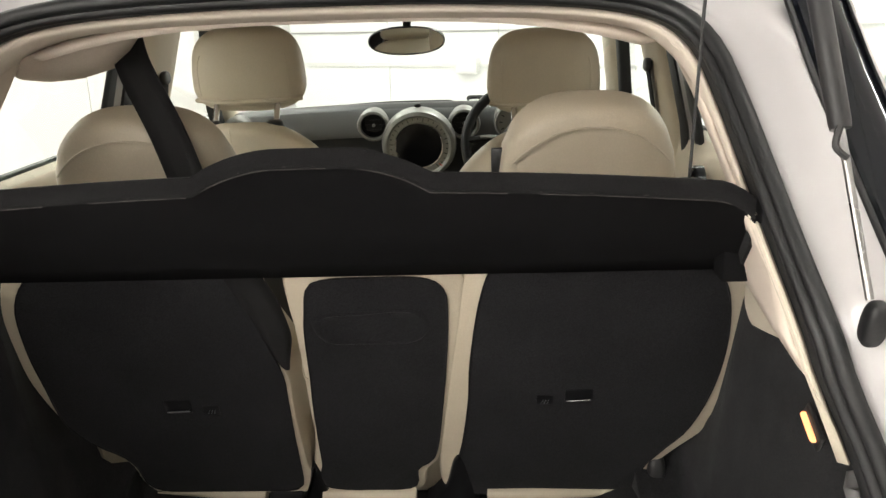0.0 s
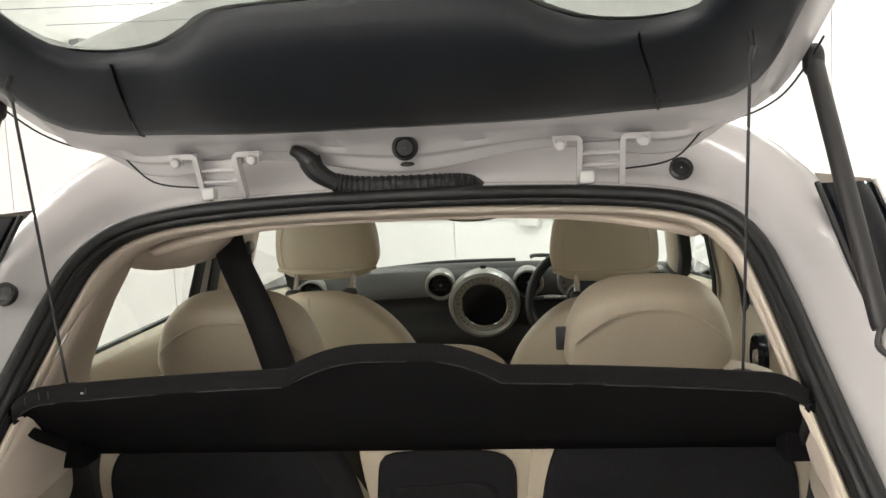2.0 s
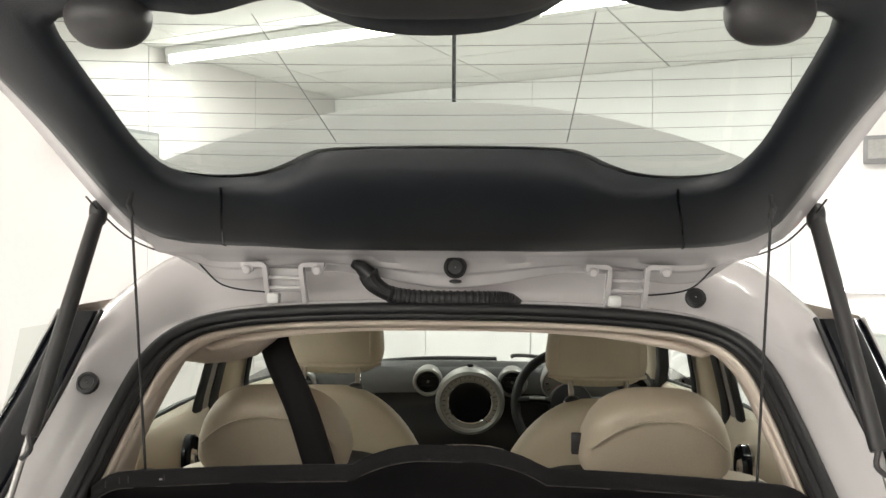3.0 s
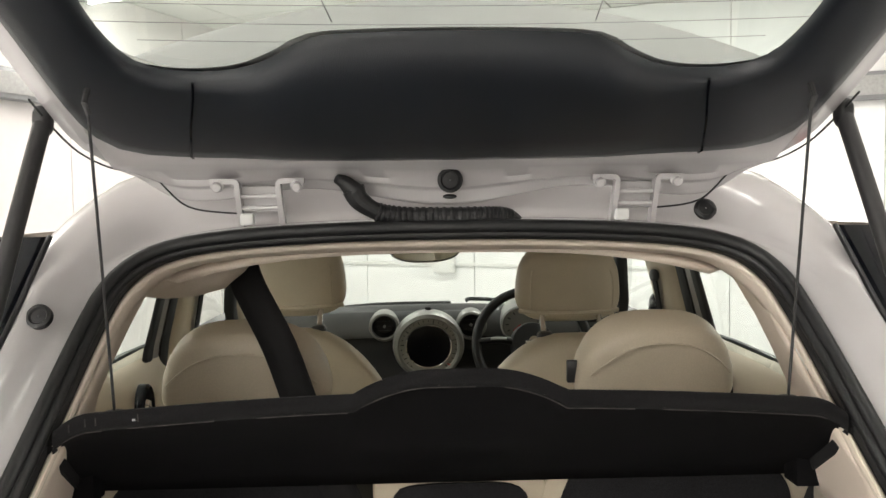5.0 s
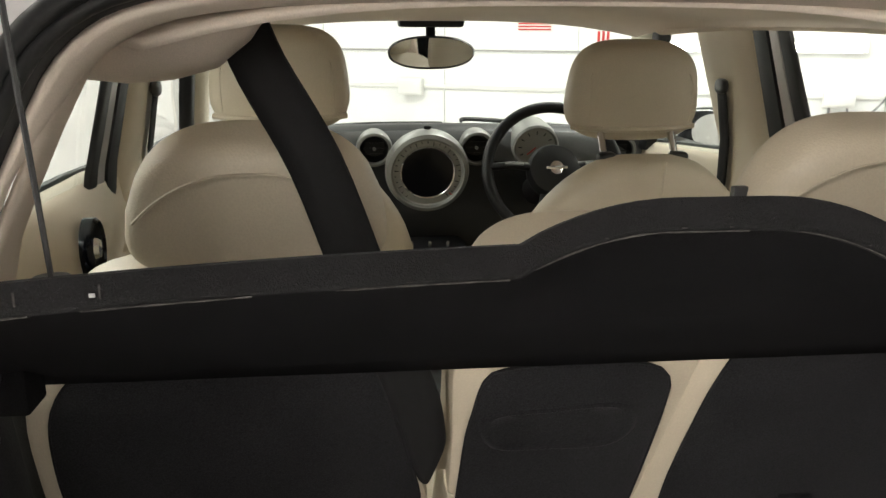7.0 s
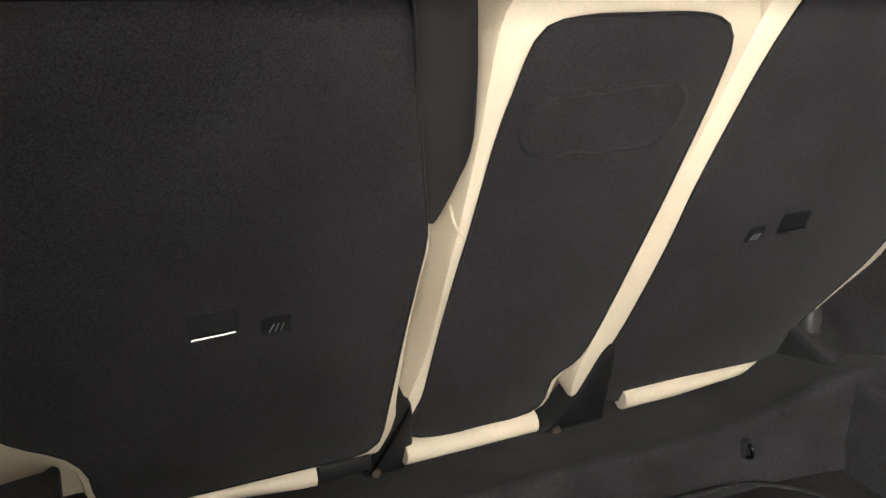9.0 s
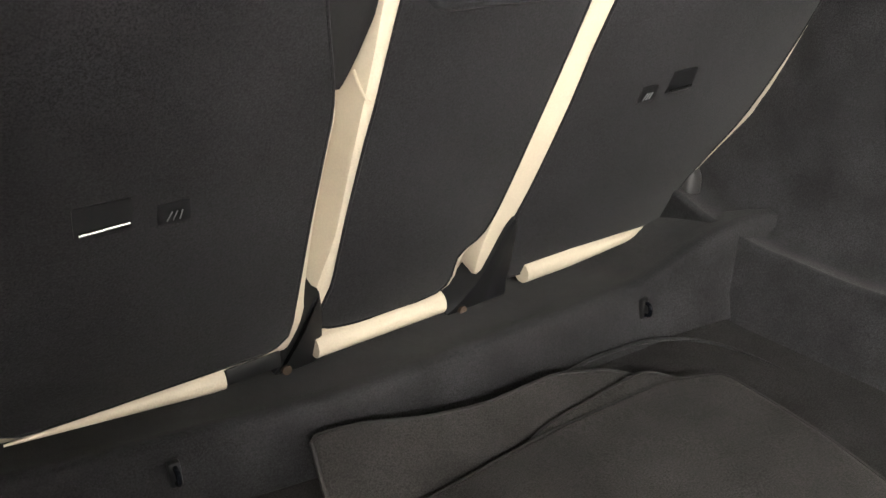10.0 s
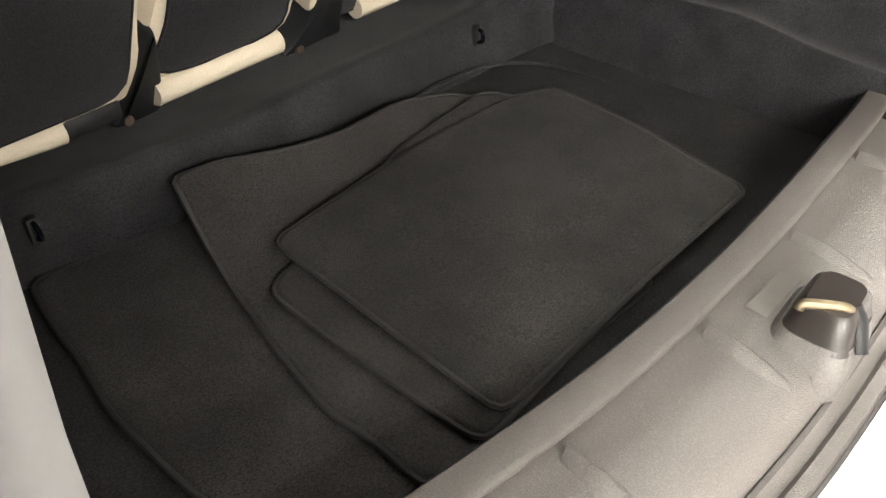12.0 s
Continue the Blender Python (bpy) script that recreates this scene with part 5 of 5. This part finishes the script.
wheel = thing("steering_wheel", (0.330, 1.66, 1.05), "black leather steering wheel with a round hub", "steering wheel")
WM = Matrix.Translation((0.330, 1.655, 1.052)) @ Matrix.Rotation(radians(-24), 4, "X")
def wp(x, y, z):
    return WM @ Vector((x, y, z))
def wheelpart(name, bm, mat, label=""):
    return hang(part(name, bm, mat, None, label), wheel)
wheelpart("rim", tube_bm([wp(0.180 * math.cos(a), 0, 0.180 * math.sin(a)) for a in np.linspace(0, 2 * math.pi, 56, endpoint=False)], 0.0155, 12, closed=True), DASHBLACK)
b = lathe_bm([(0.050, 0.05), (0.072, 0.02), (0.074, 0.0), (0.066, -0.022), (0.03, -0.034), (0.001, -0.036)], sides=36)
bmesh.ops.transform(b, matrix=WM, verts=b.verts[:])
hub = wheelpart("hub", b, DASHBLACK)
for s in (-1, 1):
    wheelpart("spoke", tube_bm([wp(s * 0.06, 0.0, 0.012), wp(s * 0.11, -0.002, 0.018), wp(s * 0.172, 0, 0.014)], lambda f: 0.020 - 0.004 * f, 10, flat=0.6), DASHBLACK)
    wheelpart("spoke_trim", tube_bm([wp(s * 0.085, -0.018, 0.016), wp(s * 0.135, -0.016, 0.018)], 0.009, 8, flat=0.5), SILVER)
    wheelpart("lower_spoke", tube_bm([wp(s * 0.03, 0.0, -0.06), wp(s * 0.05, 0, -0.172)], 0.011, 8, flat=0.6), DASHBLACK)
b = lathe_bm([(0.020, -0.034), (0.018, -0.041), (0.001, -0.042)], sides=24)
bmesh.ops.transform(b, matrix=WM, verts=b.verts[:])
under(hub, "emblem", b, CHROME, "small round bright emblem")
under(hub, "emblem_bar", box_bm(0.058, 0.004, 0.008, wp(0, -0.041, 0), 0.002), CHROME)
wheelpart("column", tube_bm([wp(0, 0.04, 0), wp(0, 0.25, 0)], 0.045, 14), DASHBLACK)
tacho = thing("rev_counter", (0.318, 1.80, 1.10), "round silver rev counter behind the steering wheel", "gauge")
TC = Vector((0.308, 1.80, 1.103))
hang(part("case", lathe_bm([(0.055, 0.08), (0.066, 0.02), (0.067, -0.012), (0.062, -0.018), (0.056, -0.012)], TC, 40, radians(18)), SILVER), tacho)
hang(part("face", lathe_bm([(0.058, -0.010), (0.001, -0.012)], TC, 36, radians(18)), DIAL), tacho)
tm = Matrix.Translation(TC) @ Matrix.Rotation(radians(18), 4, "X")
for k in range(9):
    a = radians(-30 + 240 * k / 8)
    hang(part("mark", tube_bm([tm @ Vector((0.040 * math.cos(a), -0.014, 0.040 * math.sin(a))), tm @ Vector((0.050 * math.cos(a), -0.014, 0.050 * math.sin(a)))], 0.0016, 4), DASHBLACK), tacho)
hang(part("needle", tube_bm([tm @ Vector((0, -0.016, 0)), tm @ Vector((-0.024, -0.016, -0.022))], 0.002, 5), RED), tacho)

mirror = thing("rear_view_mirror", (-0.010, 1.55, 1.365), "oval rear view mirror with a black rim", "mirror")
def oval(rx, rz, n=40, dy=0.0):
    flat = [(-0.010 + rx * math.copysign(abs(math.cos(a)) ** 0.85, math.cos(a)), 1.55 + dy, 1.366 + rz * math.copysign(abs(math.sin(a)) ** 0.9, math.sin(a))) for a in np.linspace(0, 2 * math.pi, n, endpoint=False)]
    return [(x, y + 0.16 * (x + 0.010) - 0.05 * (z - 1.366), z) for x, y, z in flat]
b, vs = grid_bm([oval(0.104, 0.036, dy=-0.004), oval(0.108, 0.040, dy=0.004), oval(0.10, 0.034, dy=0.025), oval(0.05, 0.015, dy=0.035)], False, True)
b.faces.new(vs[-1])
hang(part("shell", b, DASHBLACK), mirror)
b = bmesh.new()
b.faces.new([b.verts.new(p) for p in oval(0.103, 0.035, dy=-0.0035)])
hang(part("mirror_glass", b, MIRROR, smooth=False), mirror)
hang(part("stem", tube_bm([(-0.01, 1.57, 1.375), (-0.01, 1.59, 1.43)], 0.012, 10), DASHBLACK), mirror)
hang(part("sensor_cover", box_bm(0.16, 0.08, 0.022, (-0.01, 1.585, 1.437), 0.008), DASHBLACK), mirror)

for pts, nm in ((((0.16, 2.33, 1.118), (0.22, 2.34, 1.122), (0.62, 2.30, 1.092)), "a"), (((-0.52, 2.30, 1.085), (-0.2, 2.36, 1.104), (0.10, 2.36, 1.106)), "b")):
    w = part("wiper", tube_bm(curve(pts, 16), 0.008, 8), RUBBER)
    tagged(w, "black windscreen wiper lying below the glass", "wiper", "wipers")

door_mirror = thing("door_mirror", (0.87, 1.93, 1.08), "door mirror with black rim outside the window", "mirror")
hang(part("mirror_shell", pillow_bm(0.17, 0.11, 0.135, (0.872, 1.945, 1.128), 2.6, 2.6), GLOSSBLACK), door_mirror)
b = bmesh.new()
b.faces.new([b.verts.new((0.872 + 0.068 * math.cos(a), 1.884, 1.128 + 0.053 * math.sin(a))) for a in np.linspace(0, 2 * math.pi, 28, endpoint=False)])
hang(part("mirror_glass", b, MIRROR, smooth=False), door_mirror)
hang(part("foot", tube_bm([(0.82, 1.96, 1.09), (0.70, 1.98, 1.06)], 0.022, 10), GLOSSBLACK), door_mirror)

# ---------------------------------------------------------------- the boot
boot = thing("boot_lining", (0, 0.1, 0.5), "black carpet lining of the boot, with a ledge behind the seats", "boot lining")


def bootpart(name, bm, mat, label="", **kw):
    return hang(part(name, bm, mat, None, label, **kw), boot)


ZF = 0.552
xs = np.linspace(-0.60, 0.60, 41)
bootpart("boot_floor", box_bm(1.06, 0.62, 0.02, (0.0, 0.14, ZF - 0.01)), FLOORCARPET)


def ledge_y(x):
    return float(np.interp(x, (-0.55, -0.45, -0.30, -0.20, -0.10, 0.03, 0.22, 0.32, 0.45, 0.55), (0.44, 0.415, 0.375, 0.352, 0.338, 0.331, 0.331, 0.322, 0.298, 0.285)))


def hump(x):
    """The ledge rises towards the wheel arch."""
    f = max(0.0, min(1.0, (x - 0.27) / 0.18))
    return 0.055 * f * f * (3 - 2 * f)


rows = []
for dy, z in ((0.16, 0.597), (0.10, 0.604), (0.045, 0.6125), (0.024, 0.6200), (0.013, 0.6242), (0.006, 0.6240), (0.000, 0.6205), (-0.002, 0.612), (-0.006, 0.595), (-0.012, 0.572), (-0.024, ZF + 0.002)):
    rows.append([(x, ledge_y(x) + dy, z + 0.002 * math.sin(x * 23 + dy * 40) + (hump(x) * max(0.0, min(1.0, (z - 0.56) / 0.05)))) for x in xs])
bootpart("ledge", grid_bm(rows)[0], CARPET, "carpeted ledge behind the seats", angle=70)


def boot_side(sx):
    rows = []
    for y in np.linspace(-0.14, 0.46, 25):
        f = max(0.0, (y - 0.26) / 0.2)
        step = 0.648 + 0.06 * min(1.0, f) ** 1.3 - 0.02 * max(0, (0.05 - y) / 0.2) + 0.002 * math.sin(y * 31)
        rows.append([(sx * (0.405 + 0.02 * f), y, ZF), (sx * (0.424 + 0.005 * f), y, step - 0.012), (sx * 0.4255, y, step - 0.004), (sx * 0.4275, y, step + 0.001), (sx * 0.4320, y, step + 0.003), (sx * 0.4390, y, step - 0.001),
                     (sx * 0.476, y, step - 0.005), (sx * 0.492, y, step + 0.006), (sx * 0.504, y, step + 0.05), (sx * (0.515 + 0.05 * f), y, max(0.85, step + 0.09)), (sx * (0.53 + 0.06 * f), y, 1.0), (sx * (0.54 + 0.06 * f), y, 1.09)])
    if sx < 0:
        # the lining steps back beside the wide seat
        rows = [[(x - 0.020 * max(0.0, min(1.0, (y - 0.26) / 0.12)), y, z - 0.022 * max(0.0, min(1.0, (y - 0.26) / 0.12)) * (z > 0.6)) for x, y, z in row] for row in rows]
    bootpart("side_lining", grid_bm(rows)[0], CARPET, "carpeted boot side", angle=70)
    hx = 0.277 if sx > 0 else -0.288
    hy = ledge_y(hx) - 0.006
    hang(part("tie_hook", tube_bm(curve([(hx, hy + 0.004, 0.606), (hx, hy - 0.010, 0.604), (hx, hy - 0.012, 0.592), (hx, hy, 0.588)], 12), 0.0024, 8), GLOSSBLACK, None, "small black tie hook"), boot)
    hang(part("hook_plate", box_bm(0.011, 0.008, 0.026, (hx, hy - 0.001, 0.597), 0.002), RUBBER), boot)


for sx in (-1, 1):
    boot_side(sx)
hang(part("lining_clip", disc_bm(0.006, 0.006, (0.4165, 0.158, 0.580), "X", 12), GLOSSBLACK), boot)
vent = thing("side_grille", (0.51, -0.02, 0.76), "small ribbed black grille in the boot side", "grille")
rim = resample(corners([(-0.085, 0.716), (0.004, 0.716), (0.004, 0.872), (-0.085, 0.872)], 0.022), 64)
inner_rim = resample(corners([(-0.077, 0.724), (-0.004, 0.724), (-0.004, 0.864), (-0.077, 0.864)], 0.016), 64)
hang(part("frame", grid_bm([[(0.514, y, z) for y, z in rim], [(0.500, y, z) for y, z in rim], [(0.496, y * 0.98 - 0.001, z * 0.98 + 0.016) for y, z in rim], [(0.497, y, z) for y, z in inner_rim], [(0.510, y, z) for y, z in inner_rim]], False, True)[0], PLASTIC, None, "raised rounded rim"), vent)
hang(part("backing", box_bm(0.004, 0.076, 0.144, (0.511, -0.040, 0.794)), DASHBLACK), vent)
for k in range(11):
    hang(part("slat", tube_bm([(0.503, -0.075, 0.734 + 0.012 * k), (0.503, -0.006, 0.734 + 0.012 * k)], 0.0042, 8), PLASTIC), vent)
lampb = thing("boot_lamp", (0.512, -0.05, 1.0), "small lit boot lamp with a warm lens", "lamp")
hang(part("lens", box_bm(0.008, 0.0045, 0.038, (0.508, -0.045, 1.014), 0.003, rot=Matrix.Rotation(radians(-62), 4, "X")), AMBER), lampb)
hang(part("bezel", box_bm(0.006, 0.024, 0.048, (0.513, -0.045, 1.014), 0.003, rot=Matrix.Rotation(radians(-62), 4, "X")), PLASTIC), lampb)

# sill: carpet-side lip, grained panel with ribs, painted edge
def sill_y(x):
    return float(np.interp(x, (-0.52, -0.29, -0.2, -0.1, 0, 0.1, 0.25, 0.42, 0.52), (-0.01, -0.060, -0.078, -0.094, -0.103, -0.108, -0.110, -0.110, -0.098)))


xs = np.linspace(-0.515, 0.515, 61)
sy = np.convolve(np.pad([sill_y(x) for x in xs], 4, "edge"), np.ones(9) / 9, "valid")
def sill_rows(spec):
    return [[(x, y0 + dy, z) for x, y0 in zip(xs, sy)] for dy, z in spec]
sill = thing("boot_sill", (0, -0.1, 0.55), "grey grained plastic boot sill with ribs", "sill")
def sillpart(name, bm, mat, label="", **kw):
    return hang(part(name, bm, mat, None, label, **kw), sill)
sillpart("inner_wall", grid_bm(sill_rows([(0.012, ZF), (0.010, 0.58), (0.004, 0.606), (0.0, 0.612)]))[0], CARPET, angle=60)
sillpart("lip", grid_bm(sill_rows([(0.0, 0.612), (-0.002, 0.6155), (-0.023, 0.6158), (-0.0275, 0.6135), (-0.0285, 0.6100), (-0.0260, 0.6060), (-0.0200, 0.6045), (-0.0200, 0.588)]))[0], LIPGREY, "raised dark grey lip", angle=50)
PANEL = [(-0.0195, 0.5925), (-0.0320, 0.5920), (-0.046, 0.5945), (-0.058, 0.5962), (-0.080, 0.5935), (-0.098, 0.5892), (-0.106, 0.5850), (-0.112, 0.5785), (-0.122, 0.5655)]
def panel_z(dy):
    return float(np.interp(-dy, [-d for d, z in PANEL], [z for d, z in PANEL]))
sillpart("panel", grid_bm(sill_rows(PANEL))[0], GREYPLASTIC, "grained panel", angle=60)
sillpart("edge_strip", grid_bm(sill_rows([(-0.121, 0.560), (-0.1235, 0.5668), (-0.1275, 0.5672), (-0.132, 0.5585), (-0.1365, 0.5570), (-0.140, 0.5612), (-0.1495, 0.5602), (-0.152, 0.5545)]))[0], GREYPLASTIC, "grey strip with a groove along the edge", angle=50)
sillpart("painted_edge", grid_bm(sill_rows([(-0.151, 0.550), (-0.1535, 0.552), (-0.1555, 0.5585), (-0.165, 0.5570), (-0.171, 0.548), (-0.178, 0.53), (-0.185, 0.48), (-0.26, 0.46), (-0.27, 0.36)]))[0], PAINT, "white painted body edge", angle=50)
for x in (-0.40, -0.185, -0.018, 0.145, 0.32):
    rows = []
    for k in range(13):
        f = k / 12
        xx, dy = x - 0.002 - 0.010 * f, -0.029 - 0.074 * f
        y, z = sill_y(xx) + dy, panel_z(dy)
        h, w = 0.0075 * (1 - f) ** 0.7, 0.003 + 0.013 * math.sin(math.pi * min(1.0, 0.12 + 0.88 * f)) ** 0.8
        rows.append([(xx - w, y, z - 0.0010), (xx - w * 0.55, y, z + h * 0.50), (xx - 0.0015, y, z + h), (xx + 0.0010, y, z + h), (xx + 0.0040, y, z + h * 0.35), (xx + 0.0065, y, z - 0.0010)])
    sillpart("rib", grid_bm(rows)[0], GREYPLASTIC, angle=50)
sillpart("label_plate", box_bm(0.060, 0.019, 0.0030, (0.052, sill_y(0.052) - 0.049, 0.5952), 0.0006, 1, rot=Matrix.Rotation(-0.08, 4, "Z")), SILLPLATE)
striker = thing("lock_striker", (0.01, -0.19, 0.6), "brown-black lock striker with a brass loop on the sill", "lock")
def tiers(spec, r):
    rows = [[Vector((a, b, z)) for a, b in resample(corners([(gx0, gy1), (gx1, gy1), (gx1, gy0), (gx0, gy0)], r), 40)] for z, gx0, gx1, gy0, gy1 in spec]
    b, vs = grid_bm(rows, False, True)
    b.faces.new(vs[-1])
    return b


hang(part("skirt", tiers(((0.560, -0.010, 0.094, -0.2315, -0.156), (0.579, -0.008, 0.092, -0.2305, -0.159), (0.590, -0.002, 0.088, -0.2285, -0.163), (0.598, 0.004, 0.083, -0.227, -0.168), (0.604, 0.007, 0.080, -0.226, -0.171)), 0.020), GREYPLASTIC, None, "flared pale grey skirt"), striker)
hang(part("housing", tiers(((0.600, 0.006, 0.080, -0.226, -0.172), (0.610, 0.011, 0.077, -0.223, -0.174), (0.622, 0.015, 0.074, -0.220, -0.177), (0.627, 0.019, 0.070, -0.216, -0.181)), 0.014), LOCKBROWN, None, "smooth brown-black housing"), striker)
hang(part("loop", tube_bm(curve([(0.013, -0.181, 0.624), (0.015, -0.184, 0.629), (0.029, -0.207, 0.629), (0.033, -0.213, 0.625)], 14), 0.0044, 10, flat=0.7), BRASS, None, "dull brass loop"), striker)
hang(part("slot", tube_bm([(0.041, -0.214, 0.626), (0.038, -0.222, 0.618), (0.027, -0.232, 0.598)], 0.0065, 8, flat=0.5), DASHBLACK), striker)

# ---------------------------------------------------------------- loose mats in the boot
def floor_mat(outline, z, label, lift=None, n=150):
    t = thing("floor_mat", (outline[0][0], outline[0][1], z), label, "floor mat", "loose car mats")
    o = even(outline, n)
    lf = lift or (lambda x, y: 0.0)
    cx, cy = sum(p[0] for p in o) / n, sum(p[1] for p in o) / n
    rows = []
    for k in (1.0, 0.996, 0.985, 0.965, 0.93, 0.8, 0.6, 0.4, 0.2):
        rows.append([(cx + (x - cx) * k, cy + (y - cy) * k, z + 0.005 * min(1.0, (1 - k) / 0.012) + lf(cx + (x - cx) * k, cy + (y - cy) * k)) for x, y in o])
    b, vs = grid_bm(rows, False, True)
    b.faces.new(vs[-1])
    hang(part("carpet", b, MATCLOTH, angle=70), t)
    hang(part("binding", tube_bm([(x, y, z + 0.0025 + lf(x, y)) for x, y in o], 0.0027, 6, closed=True), MATEDGE, None, "black stitched edge binding"), t)
    return t


floor_mat(corners([(-0.313, 0.347), (-0.295, 0.353), (-0.18, 0.328), (0.05, 0.300), (0.05, -0.06), (-0.30, -0.03), (-0.353, 0.06), (-0.348, 0.18), (-0.334, 0.235), (-0.327, 0.285)], 0.02), ZF + 0.003, "charcoal pile car mat lying flat in the boot")
floor_mat(corners([(-0.178, 0.318), (-0.072, 0.290), (-0.006, 0.279), (0.08, 0.278), (0.162, 0.265), (0.200, 0.235), (0.19, -0.055), (-0.253, -0.05), (-0.246, 0.02), (-0.249, 0.05), (-0.234, 0.116), (-0.203, 0.222), (-0.186, 0.290)], 0.018), ZF + 0.010,
          "charcoal pile car mat curled up against the ledge", lambda x, y: 0.050 * max(0.0, min(1.0, (y - 0.205) / 0.10)) ** 1.4 * (1 if x < 0.10 else max(0, 1 - (x - 0.10) / 0.2)))
floor_mat(corners([(-0.193, 0.180), (-0.10, 0.196), (0.034, 0.233), (0.19, 0.240), (0.225, 0.19), (0.18, -0.05), (-0.203, -0.055), (-0.200, 0.09)], 0.018), ZF + 0.015, "charcoal pile car mat in the middle of the stack", lambda x, y: 0.002 + 0.001 * math.sin(x * 9) + 0.010 * max(0.0, (y - 0.19) / 0.05))
floor_mat(corners([(-0.151, 0.219), (0.02, 0.221), (0.200, 0.214), (0.258, 0.186), (0.238, 0.053), (0.207, -0.072), (-0.176, -0.050), (-0.167, 0.071)], 0.014), ZF + 0.0255, "charcoal pile car mat on top of the stack", lambda x, y: 0.003 * math.sin(x * 11 + 1) + 0.002 * math.sin(y * 17))
# soft fold of the lining where ledge and floor meet beside the wheel arch
fold = curve([(0.03, 0.316, 0.562), (0.12, 0.306, 0.566), (0.19, 0.306, 0.568), (0.27, 0.294, 0.566), (0.325, 0.262, 0.560), (0.350, 0.215, 0.555), (0.362, 0.15, 0.549)], 40)
bootpart("carpet_fold", tube_bm(fold, lambda f: 0.0008 + 0.0026 * math.sin(math.pi * f) ** 0.8, 10, flat=0.6), CARPET, angle=70)
